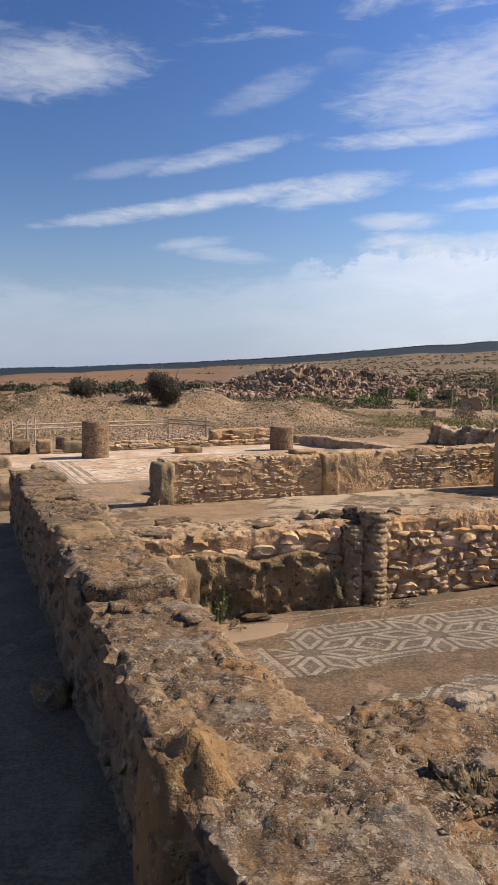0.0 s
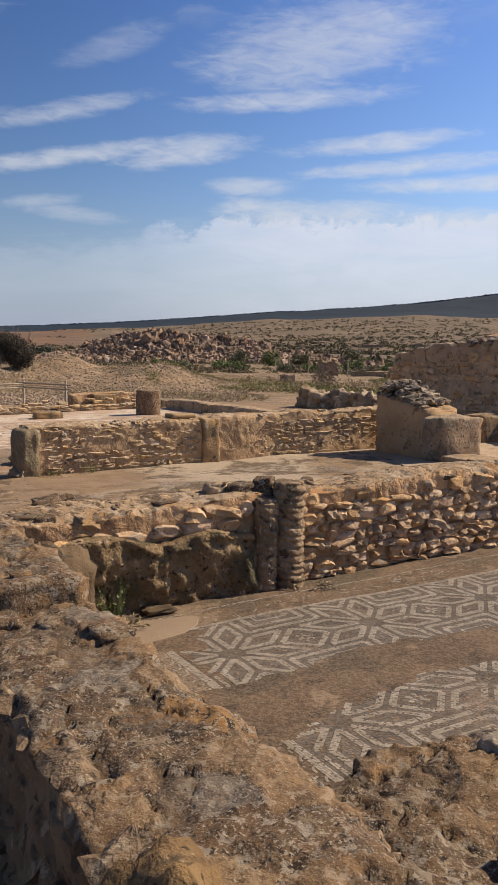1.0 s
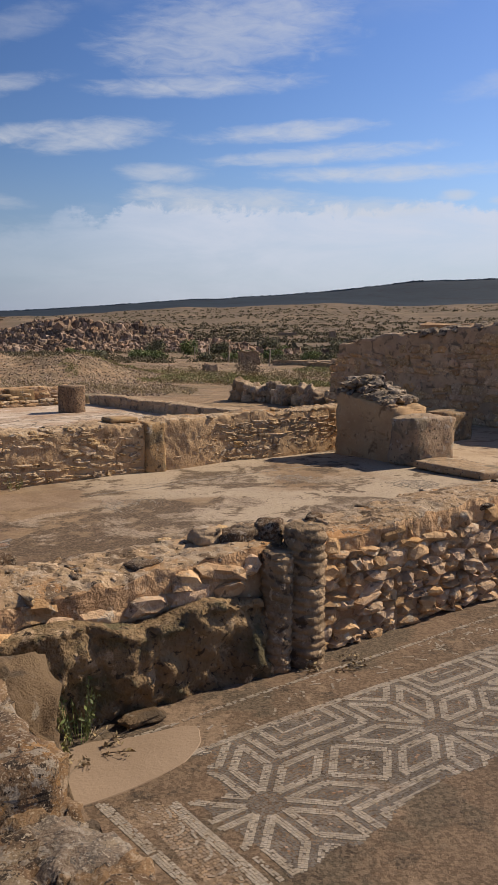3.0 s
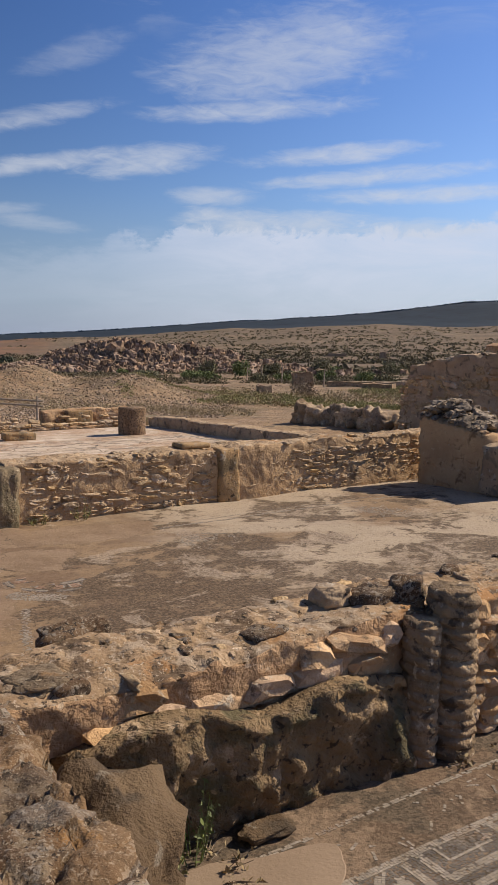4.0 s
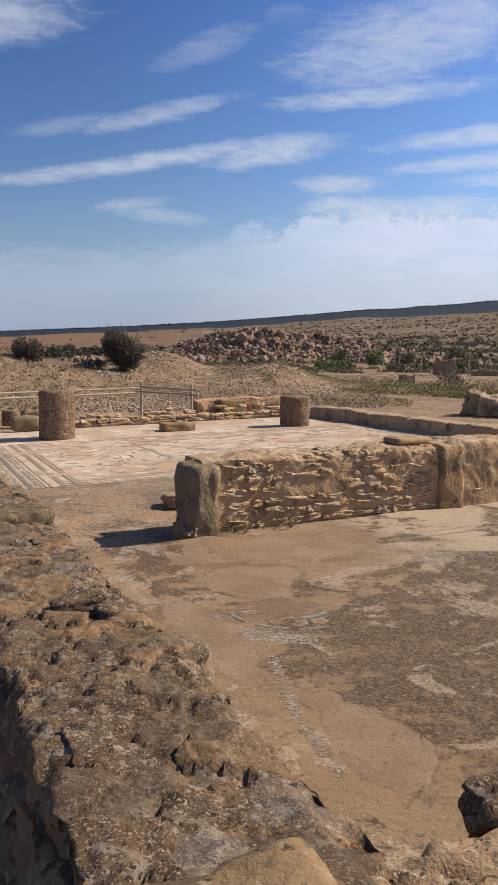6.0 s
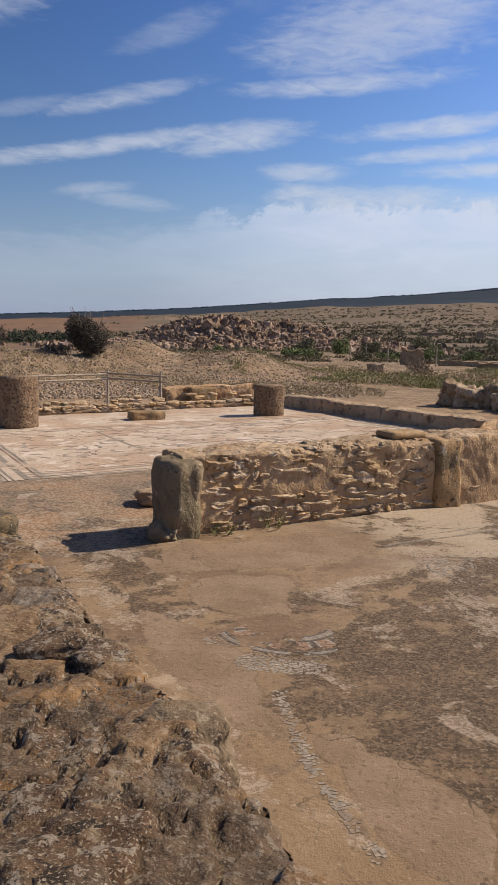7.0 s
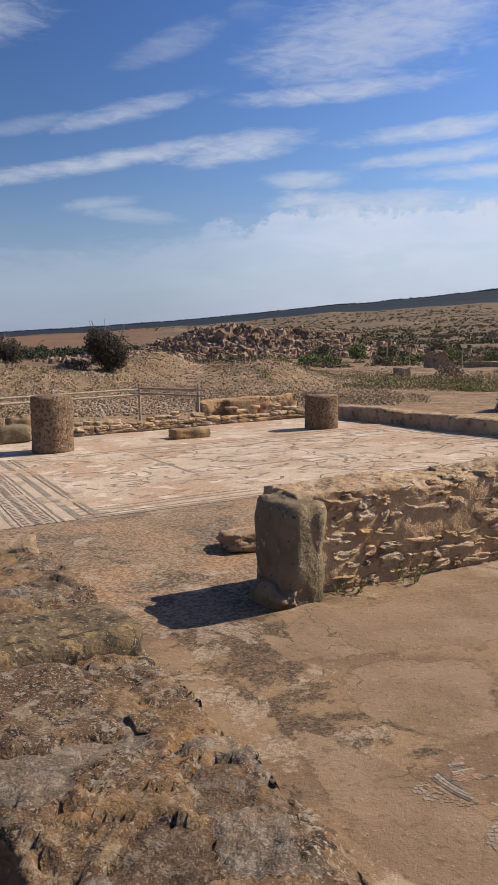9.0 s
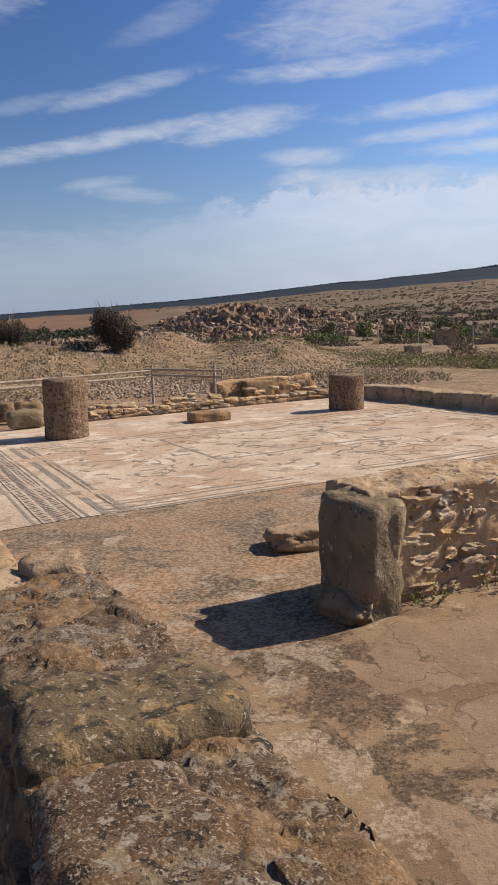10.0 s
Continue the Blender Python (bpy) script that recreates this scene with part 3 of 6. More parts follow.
def rough_wall(name, u0, u1, v0, v1, height, material, step=0.03, rough=0.02, top=0.03, seed=1, along="v", sink=0.06, cell=7.0, crown=None, flank=None):
    """A wall body of uneven masonry: a profile carried along its length, with a worn top. height: a number or a function of the run."""
    length, width = (v1 - v0, u1 - u0) if along == "v" else (u1 - u0, v1 - v0)
    ns = max(3, int(length / step) + 1)
    hmax = height if not callable(height) else float(np.max(height(np.linspace(0, length, 50))))
    nh, nw = max(3, int((hmax + sink) / (step * 1.4))), max(4, int(width / step) + 1)
    s = np.linspace(0, length, ns)
    prof = [(0.0, k / nh) for k in range(nh)] + [(k / nw, 1.0) for k in range(nw + 1)] + [(1.0, 1 - k / nh) for k in range(1, nh + 1)]
    prof = np.array(prof)
    S, K = np.meshgrid(np.arange(ns), np.arange(len(prof)), indexing="ij")
    S, K = S.ravel(), K.ravel()
    run, w, hh = s[S], prof[K, 0], prof[K, 1]
    H = height(run) if callable(height) else np.full(len(run), float(height))
    lat = w * width
    h = -sink + hh * (H + sink)
    rnd = np.stack([run, lat, h], 1)
    is_top = hh >= 1.0
    bend = np.stack([run + 0.05 * fbm(rnd, 9.0, 3, seed + 61), lat + 0.05 * fbm(rnd, 9.0, 3, seed + 67), h * 0], 1)
    f1, f2, own = cells(bend, cell * 0.8, seed)
    e1, e2, mine = cells(bend, cell * 2.6, seed + 4)
    crack = np.clip(1 - (f2 - f1) / 0.07, 0, 1) * np.clip(0.7 + 2.4 * fbm(rnd, 3.0, 2, seed + 71), 0, 1)
    split = np.clip(1 - (e2 - e1) / 0.10, 0, 1) * np.clip(2.6 * fbm(rnd, 2.2, 2, seed + 75), 0, 1)
    ledge = np.round(3.2 * fbm(rnd, 4.5, 3, seed + 81)) / 3.2
    up = 0.035 * fbm(rnd, 1.7, 3, seed) * (top / 0.03) + top * (own - 0.5) * 0.55 + top * 0.40 * ledge + top * (mine - 0.5) * 0.22 - top * 0.85 * crack - top * 0.4 * split + top * 0.20 * fbm(rnd, 16.0, 4, seed + 3, 0.7)
    rim = np.clip(np.minimum(lat, width - lat) / 0.06, 0, 1)
    up = up - (1 - rim) * (0.012 + 0.06 * np.clip(fbm(rnd, 5.0, 3, seed + 8), 0, 1))
    up = up - 0.35 * top * np.clip(3.0 * (value_noise(rnd * 26.0, seed + 91) - 0.12), 0, 1) + 0.16 * top * value_noise(rnd * 60.0, seed + 93)
    if crown:
        up = up + crown(run, lat)
    h = np.where(is_top, h + up, h)
    h = np.where(is_top, h, np.minimum(h, H - 0.045))
    side = rough * (1.6 * fbm(rnd, 6.0, 4, seed + 20) + 1.0 * fbm(rnd, 25.0, 3, seed + 30)) + 0.03 * fbm(rnd, 1.3, 2, seed + 41)
    out_dir = np.where(w <= 0, -1.0, np.where(w >= 1, 1.0, 0.0))
    lat = lat + out_dir * side
    ends = np.where(S == 0, -1.0, np.where(S == ns - 1, 1.0, 0.0))
    run = run + ends * rough * 2.0 * fbm(rnd, 7.0, 3, seed + 50)
    if along == "v":
        p = np.stack([u0 + lat, v0 + run, h], 1)
    else:
        p = np.stack([u0 + run, v0 + lat, h], 1)
    m = len(prof)
    faces = [tuple(f) for f in grid_faces(ns, m)]
    # closed ends: strips between the two flanks of the profile
    for base, flip in ((0, False), ((ns - 1) * m, True)):
        ring = list(range(base, base + m))
        faces.append(tuple(reversed(ring)) if flip else tuple(ring))
    if along == "v":
        faces = [tuple(reversed(f)) for f in faces]
    me = mesh_of(name, to_world(p), faces, material)
    bm = bmesh.new()
    bm.from_mesh(me)
    bmesh.ops.recalc_face_normals(bm, faces=bm.faces)
    bm.to_mesh(me)
    bm.free()
    if flank is not None:
        me.materials.append(flank)
        for poly in me.polygons:
            poly.material_index = 0 if all(is_top[i] for i in poly.vertices) else 1
    tint_of = me.attributes.new("stone", "FLOAT", "POINT")
    tint_of.data.foreach_set("value", np.where(is_top, own, 0.25 + 0.2 * own).astype(np.float32))
    return new(name, me)


def boulder_mesh(name, seed, material, subdiv=3, rough=0.28, square=0.45, smooth=True):
    """A broken rock in a unit box."""
    bm = bmesh.new()
    bmesh.ops.create_icosphere(bm, subdivisions=subdiv, radius=0.5)
    off = Vector((seed * 3.7, seed * 1.3, seed * 2.1))
    for v in bm.verts:
        d = v.co.normalized()
        big = max(abs(d.x), abs(d.y), abs(d.z))
        r = 0.5 * ((1 - square) + square / big)
        r *= 1 + rough * noise.noise(d * 1.4 + off) + rough * 0.5 * noise.noise(d * 3.3 + off) + rough * 0.22 * noise.noise(d * 8.0 + off)
        v.co = d * r
    me = bpy.data.meshes.new(name)
    bm.to_mesh(me)
    bm.free()
    me.materials.append(material)
    me.polygons.foreach_set("use_smooth", [smooth] * len(me.polygons))
    return me


STONES = [boulder_mesh("stone", 100 + k, M_STONE, 2, 0.40, 0.82, False) for k in range(16)]
CORE_STONES = [boulder_mesh("stone", 240 + k, M_CORE, 2, 0.45, 0.8, False) for k in range(8)]
DARK_STONES = [boulder_mesh("dark_stone", 200 + k, M_DARKRUBBLE, 2, 0.5, 0.8, False) for k in range(8)]
M_LUMP = surface("pale_rubble_stone", ((0.371, 0.250, 0.139), (0.565, 0.414, 0.251), 12.0), [((0.195, 0.127, 0.069), 22.0, 0.57, 0.66, 7.0), ((0.606, 0.492, 0.340), 30.0, 0.56, 0.65, 5.0)], ((20.0, 0.018), (60.0, 0.009), (160.0, 0.004)), 0.93, tint=0.45)
LUMPS = [boulder_mesh("stone", 700 + k, M_LUMP, 3, 0.55, 0.75) for k in range(14)]
FACES = [boulder_mesh("stone", 760 + k, M_LUMP, 3, 0.45, 0.85, False) for k in range(12)]
TURN = Matrix.Rotation(math.atan2(VY, VX), 4, "Z")   # local x along v, local y along u


def set_stone(meshes, rng, parent, u, v, h, lu, lv, lh, tilt=7.0, name="stone"):
    m = Matrix.Translation(W3(u, v, h)) @ TURN @ Matrix.LocRotScale(None, Euler([radians(rng.uniform(-tilt, tilt)) for _ in range(3)]), (lv, lu, lh))
    return piece(name, rng.choice(meshes), parent, m)


def face_stones(parent, seed, start, end, plane, along, height, sign, course=(0.07, 0.12), long=(0.12, 0.30), proud=(0.0, 0.03), skip=0.12, low=0.0, meshes=None, limit=None, fill=(0.75, 1.12), tilt=7.0):
    """Courses of rubble on a wall's face. along 'v': the face lies at u = plane and looks to sign * u."""
    rng = random.Random(seed)
    top = height if callable(height) else (lambda s: height)
    h, count = low, 0
    while h < 1.2 * top((start + end) / 2) and h < 4:
        ch = rng.uniform(*course)
        s = start + rng.uniform(0, 0.1)
        while s < end - 0.06:
            ln = min(rng.uniform(*long), end - s)
            hh = h + ch * 0.5 + rng.uniform(-0.012, 0.012)
            if hh + ch * 0.3 < top(s) - 0.02 and rng.random() > skip and (limit is None or count < limit):
                d = rng.uniform(0.10, 0.16)
                off = sign * (rng.uniform(*proud) - d / 2)
                size = (d, ln * rng.uniform(0.88, 1.08), ch * rng.uniform(*fill))
                if along == "v":
                    set_stone(meshes or STONES, rng, parent, plane + off, s + ln / 2, hh, *size, tilt)
                else:
                    set_stone(meshes or STONES, rng, parent, s + ln / 2, plane + off, hh, size[1], size[0], size[2], tilt)
                count += 1
            s += ln
        h += ch
    return count


# ---- ground to the horizon ----
EYE0 = np.array((-1.0, 2.0))
SKYLINE_AZ = (-180, -60, -42, -34.6, -26.8, -18.9, -10, -8, -0.3, 5.5, 14, 40, 90, 180)
SKYLINE_EL = (0.3, 0.3, 0.4, 0.66, 1.02, 1.52, 2.3, 2.35, 2.95, 3.68, 3.92, 3.4, 1.2, 0.3)
FOOT_EL = (-0.3, -0.3, -0.1, 0.25, 0.62, 1.06, 1.75, 1.75, 2.1, 1.95, 2.3, 1.8, 0.3, -0.3)


def ground_z(x, y):
    """Height of the land."""
    x, y = np.asarray(x, float), np.asarray(y, float)
    dx, dy = x - EYE0[0], y - EYE0[1]
    d = np.hypot(dx, dy)
    az = np.degrees(np.arctan2(dx, dy))
    foot, sky_el = np.interp(az, SKYLINE_AZ, FOOT_EL), np.interp(az, SKYLINE_AZ, SKYLINE_EL)
    p = np.stack([x, y, np.zeros_like(x)], -1).reshape(-1, 3)
    wave = fbm(p, 0.035, 4, 71).reshape(x.shape)
    small = fbm(p, 0.35, 3, 81).reshape(x.shape)
    site = floor_z(np.clip(x, -16, 10), np.clip(y, -8, 26)) - 0.07
    t = np.clip((d - 100) / 800, 0, 1)
    el = -1.55 * (1 - t) + foot * t
    far = np.where(d > 100, 1.65 + d * np.tan(np.radians(el)), np.interp(d, (0, 24, 45, 70, 100), (0, -0.25, -0.65, -0.85, -1.05)))
    k = np.clip((d - 900) / 600, 0, 1)
    k = k * k * (3 - 2 * k)
    ridge = 1.65 + d * np.tan(np.radians(foot * (1 - k) + (sky_el - 0.06) * k))
    far = np.where(d > 900, ridge, far)
    b = np.clip((d - 19) / 14, 0, 1)
    z = site * (1 - b) + far * b + b * (0.10 * small + np.clip(d / 60, 0, 6) * 0.25 * wave)

    def hump(cx, cy, rx, ry, turn, hgt):
        c, s = math.cos(radians(turn)), math.sin(radians(turn))
        a, e = (x - cx) * c + (y - cy) * s, -(x - cx) * s + (y - cy) * c
        return hgt * np.exp(-((a / rx) ** 2 + (e / ry) ** 2) * 1.2) * (1 + 0.35 * small)
    z = z + hump(-36.0, 123.0, 20.0, 8.0, 0, 4.3) + hump(-21.8, 30.4, 5.4, 4.4, 35, 1.5) + hump(-17.6, 35.5, 3.6, 4.0, 25, 0.25) + hump(-15.2, 39.0, 6.2, 4.6, 20, 0.95) + hump(-12.8, 37.0, 4.0, 3.0, 20, 0.35)
    return z


def build_ground():
    rings = np.concatenate([np.arange(0, 20, 0.8), np.arange(20, 60, 0.45), np.geomspace(60, 1700, 90)])
    azs = np.radians(np.concatenate([np.arange(-180, -50, 5.0), np.arange(-50, 24, 0.5), np.arange(24, 180.1, 4.0)]))
    d, a = np.meshgrid(rings, azs, indexing="ij")
    x, y = EYE0[0] + d * np.sin(a), EYE0[1] + d * np.cos(a)
    z = ground_z(x, y)
    v = np.stack([x.ravel(), y.ravel(), z.ravel()], 1)
    f = grid_faces(len(rings), len(azs))[:, ::-1]
    ob = new("ground", mesh_of("ground", v, f, M_GROUND))
    # beyond 915 m the ridge takes the forest colour with haze painted in
    ob.data.materials.append(M_HAZY_FOREST)
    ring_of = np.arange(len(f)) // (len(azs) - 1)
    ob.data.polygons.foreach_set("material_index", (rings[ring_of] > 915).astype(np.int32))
    return tagged(ob, "dry ochre steppe with low mounds, rising to dark wooded hills", "ground", kind="structure")


build_ground()

# ---- floors ----
tagged(sheet("floor_room_mosaic", 0.45, 3.5, 1.0, 7.6, 0.05, 0.0, M_ROOM1), "worn brown mosaic bed of the lower room", "floor", kind="structure")
def ease(x, lo, hi):
    t = np.clip((x - lo) / (hi - lo), 0, 1)
    return t * t * (3 - 2 * t)


def lip(p):
    """The mortar bed swells beside the doorway and breaks off at the pavement."""
    u, v = p[:, 0], p[:, 1]
    open_side = 1 - ease(v, 2.60, 2.80)
    edge = 8.92 + 0.03 * np.sin(v * 5.0)
    return open_side * (0.035 * ease(u, 8.0, 8.75) - 0.11 * ease(u, edge - 0.10, edge + 0.03))


def sunk(p):
    u, v = p[:, 0], p[:, 1]
    return -0.035 * (1 - ease(u, 9.3, 11.0)) - 0.008 * ease(u, 12.10, 12.22)


tagged(sheet("floor_room_earth", 3.7, 9.15, 1.0, 8.2, 0.05, 0.0, M_ROOM2, lip), "sandy patched floor with dark mosaic remnants", "floor", kind="structure")
tagged(sheet("floor_threshold", 8.80, 12.26, 0.9, 9.3, 0.06, -0.002, M_WORN, sunk), "worn brown pavement between wall and mosaic carpet", "floor", kind="structure")
tagged(sheet("floor_court", 12.2, 19.6, 0.9, 9.3, 0.08, -0.004, M_COURT), "pale worn mosaic pavement of the colonnaded court", "floor", kind="structure")
tagged(sheet("floor_corridor", -4.0, 19.6, -2.2, 0.89, 0.08, -0.03, M_CORR), "dusty corridor pavement in the wall's shade", "floor", kind="structure")
tagged(sheet("floor_east", 3.7, 13.0, 8.21, 12.4, 0.1, 0.0, M_SAND), "pale sandy floor beyond the doorway", "floor", kind="structure")


# ---- walls ----
def low_step(run):
    return np.where(run < 4.15, 0.56, 0.64) + 0.0 * run


wall_w = rough_wall("wall_corridor", -2.0, 8.55, 0.56, 1.10, low_step, M_TOP, 0.0145, 0.018, 0.033, 3, "u", flank=M_CORE)
tagged(wall_w, "long low ruined rubble wall with lichen-covered top", "wall", kind="structure")
wall_0 = rough_wall("wall_front", -0.75, 0.56, 0.90, 4.6, 0.50, M_TOP, 0.0145, 0.02, 0.036, 7, "v", flank=M_CORE)
tagged(wall_0, "broad eroded rubble wall of brown lichened stone", "wall", kind="structure")
wall_1 = rough_wall("wall_pilaster", 3.447, 3.92, 0.90, 7.7, 0.62, M_BROWNTOP, 0.02, 0.012, 0.03, 11, "v", flank=M_MORTAR)
tagged(wall_1, "ruined rubble wall with remains of plaster", "wall", kind="structure")
wall_2 = rough_wall("wall_court", 9.05, 9.52, 2.66, 8.7, 0.62, M_CRUMB, 0.02, 0.008, 0.035, 17, "v", flank=M_PLASTER)
tagged(wall_2, "ochre rubble wall between room and court", "wall", kind="structure")
wall_far = rough_wall("wall_east", 3.0, 13.35, 12.1, 12.7, lambda r: 2.27 - 0.075 * r + 0.05 * np.sin(r * 2.3) * np.sin(r * 5.1), M_SHADE, 0.05, 0.02, 0.05, 23, "u", cell=5.0)
tagged(wall_far, "tall ruined rubble wall in shade", "wall", kind="structure")

# pier: the plastered return wall at the doorway
pier = rough_wall("pier", 7.62, 8.72, 7.90, 8.50, lambda r: 0.69 + 0.20 * np.clip(r, 0, 1), M_PLASTER, 0.03, 0.012, 0.03, 29, "u")
tagged(pier, "plastered wall stump topped by dark loose rubble", "pier", kind="structure")


def block(name, u0, u1, v0, v1, h, material, label, category, base=0.0, seed=1, kind="", bev=0.035, amp=0.02, parent=None):
    """A worn squared block, rounded and pitted."""
    bm = bmesh.new()
    bmesh.ops.create_cube(bm, size=1.0)
    for v in bm.verts:
        v.co = Vector((v.co.x * (v1 - v0), v.co.y * (u1 - u0), v.co.z * h))
    bmesh.ops.bevel(bm, geom=bm.edges[:], offset=bev, segments=2, profile=0.5, affect="EDGES")
    longest = max(u1 - u0, v1 - v0, h)
    cuts = 6 if longest > 0.25 else 3
    bmesh.ops.subdivide_edges(bm, edges=[e for e in bm.edges if e.calc_length() > longest / 8], cuts=cuts, use_grid_fill=True)
    off = Vector((seed * 5.1, seed * 2.3, seed * 1.7))
    for v in bm.verts:
        d = v.co.normalized()
        v.co += d * amp * (1.5 * noise.noise(v.co * 3.5 + off) + noise.noise(v.co * 9 + off) + 0.5 * noise.noise(v.co * 24 + off))
    bmesh.ops.recalc_face_normals(bm, faces=bm.faces)
    ob = part(name, bm, material, None, "", True)
    ob.matrix_world = Matrix.Translation(W3((u0 + u1) / 2, (v0 + v1) / 2, base + h / 2)) @ TURN
    if parent is not None:
        bpy.context.view_layer.update()
        under(ob, parent)
        return ob
    return tagged(ob, label, category, kind=kind)


block("end_block", 8.90, 9.39, 2.50, 2.78, 0.655, M_MOSSY, "squared greenish-brown stone ending the court wall", "stone block", -0.05, 3, bev=0.06, amp=0.032)
block("court_wall_block", 8.99, 9.5, 5.07, 5.34, 0.62, M_BLOCK, "upright ochre block set in the rubble wall", "stone block", -0.01, 5)
block("slab", 9.12, 9.40, 4.66, 5.02, 0.055, M_BLOCK, "flat broken slab lying on the wall", "stone slab", 0.63, 8, bev=0.02, amp=0.012)
block("pier_block", 7.18, 7.62, 7.80, 8.58, 0.60, M_BLOCK, "rough ochre block at the doorway's jamb", "stone block", -0.01, 9, amp=0.035)
block("jamb_block", 8.5, 8.95, 9.95, 10.55, 0.45, M_BLOCK, "squared ochre block behind the doorway", "stone block", -0.01, 12)
block("threshold", 6.05, 7.12, 7.72, 8.30, 0.09, M_BLOCK, "flat worn threshold slab in the doorway", "stone slab", 0.0, 14, bev=0.02, amp=0.015)
block("cross_wall_block", 3.36, 3.8, 5.35, 5.75, 0.68, M_BLOCK, "upright block in the rubble wall", "stone block", -0.01, 18)

# half column of brick rings against the wall
def pilaster():
    """Two worn engaged shafts built of thin courses, one taller."""
    verts, faces = [], []
    for side, rad, tall in ((-0.095, 0.075, 0.60), (0.075, 0.105, 0.70)):
        rings, seg = 120, 32
        base = len(verts)
        for i in range(rings + 1):
            z = tall * i / rings
            for j in range(seg):
                a = 2 * math.pi * j / seg
                course = z / 0.046 + 0.5 * noise.noise(Vector((side * 9, 0, z * 8))) + 0.38 * math.cos(a + 0.6)
                saw = course - math.floor(course)
                bulge = 0.15 * math.sin(math.pi * min(1.0, max(0.0, saw))) ** 0.5
                q = Vector((math.cos(a) * 1.2 + side * 20, math.sin(a) * 1.2, math.floor(course) * 1.7))
                r = rad * (0.86 + bulge + 0.12 * noise.noise(q) + 0.12 * noise.noise(Vector((math.cos(a) * 3, math.sin(a) * 3, z * 30))))
                if i > rings - 6:
                    r *= 1 - 0.12 * (i - rings + 6) / 6 - 0.3 * max(0.0, noise.noise(q * 2.0))
                verts.append((side + r * math.cos(a) * 1.05, r * math.sin(a), z + 0.02 * noise.noise(q * 1.3) * (i > rings - 5)))
        for i in range(rings):
            for j in range(seg):
                a, b = base + i * seg + j, base + i * seg + (j + 1) % seg
                faces.append((a, b, b + seg, a + seg))
        faces.append(tuple(base + rings * seg + j for j in range(seg)))
    ob = new("half_column", mesh_of("half_column", verts, faces, M_PILASTER))
    ob.matrix_world = Matrix.Translation(W3(3.40, 2.83, 0.0)) @ TURN
    return tagged(ob, "twin engaged half column of thin worn stone courses", "half column")


pilaster()


def column(u, v, radius, height, label, seed):
    bm = bmesh.new()
    rings, seg = 22, 44
    for i in range(rings + 1):
        for j in range(seg):
            a = 2 * math.pi * j / seg
            z = height * i / rings
            q = Vector((math.cos(a), math.sin(a), z * 1.6)) + Vector((seed, seed * 2, 0))
            r = radius * (1 + 0.035 * noise.noise(q * 2.2) + 0.03 * noise.noise(q * 7) - 0.035 * max(0, noise.noise(q * 11)))
            if i == rings or i == 0:
                r *= 0.96
            if i == 1 and seed < 3:
                r *= 1.03
            bm.verts.new((r * math.cos(a), r * math.sin(a), z + 0.012 * noise.noise(q * 3) * (i == rings)))
    bm.verts.ensure_lookup_table()
    for i in range(rings):
        for j in range(seg):
            a, b = i * seg + j, i * seg + (j + 1) % seg
            bm.faces.new([bm.verts[k] for k in (a, b, b + seg, a + seg)])
    bm.faces.new([bm.verts[rings * seg + j] for j in range(seg)])
    bm.faces.new([bm.verts[j] for j in reversed(range(seg))])
    ob = part("column_stump", bm, M_COLUMN, None, "", True)
    ob.matrix_world = Matrix.Translation(W3(u, v, -0.01))
    return tagged(ob, label, "column", "column stumps of the court")


column(17.75, 3.02, 0.325, 0.89, "tall stump of a pitted brown stone column", 1)
column(17.45, 7.78, 0.30, 0.61, "short stump of a pitted brown stone column", 4)


# ---- rubble and loose stones of the ruin ----
face_stones(wall_1, 31, 2.98, 5.3, 3.42, "v", 0.60, -1, (0.05, 0.09), (0.06, 0.19), (-0.006, 0.030), 0.05, meshes=STONES, fill=(0.9, 1.25), tilt=13.0)
face_stones(wall_1, 32, 5.8, 7.6, 3.42, "v", 0.60, -1, (0.05, 0.09), (0.07, 0.21), (-0.006, 0.030), 0.05, meshes=STONES, fill=(0.9, 1.25), tilt=13.0)
face_stones(wall_1, 33, 1.25, 2.68, 3.42, "v", 0.60, -1, (0.07, 0.12), (0.08, 0.26), (-0.012, 0.012), 0.10, 0.40, meshes=STONES, tilt=10.0)
face_stones(wall_2, 34, 2.80, 5.05, 9.04, "v", 0.60, -1, (0.085, 0.11), (0.08, 0.27), (-0.013, 0.003), 0.04, meshes=FACES, fill=(0.45, 0.80))
face_stones(wall_2, 35, 5.36, 8.6, 9.04, "v", 0.60, -1, (0.075, 0.10), (0.07, 0.22), (-0.012, 0.006), 0.06, meshes=FACES, fill=(0.5, 0.85))
remnant = rough_wall("plaster_remnant", 3.375, 3.46, 1.25, 2.66, lambda r: 0.43 + 0.07 * np.sin(r * 5.3) * np.sin(r * 2.1 + 1.0), M_OLDPLASTER, 0.022, 0.03, 0.02, 37, "v")
tagged(remnant, "dark mossy plaster clinging to the wall's lower half", "wall", kind="structure")
face_stones(wall_w, 36, -0.4, 8.5, 0.56, "u", 0.58, -1, (0.09, 0.14), (0.14, 0.34), (-0.012, 0.030), 0.12, limit=290, meshes=CORE_STONES)
face_stones(wall_0, 38, 1.2, 4.4, 0.56, "v", 0.46, 1, (0.08, 0.12), (0.12, 0.30), (0.0, 0.03), 0.2)
face_stones(wall_far, 39, 6.0, 13.6, 12.1, "u", lambda s: 2.2 - 0.09 * (s - 3.0), -1, (0.09, 0.18), (0.12, 0.40), (0.0, 0.07), 0.06, limit=430, meshes=STONES + FACES)
rng = random.Random(83)
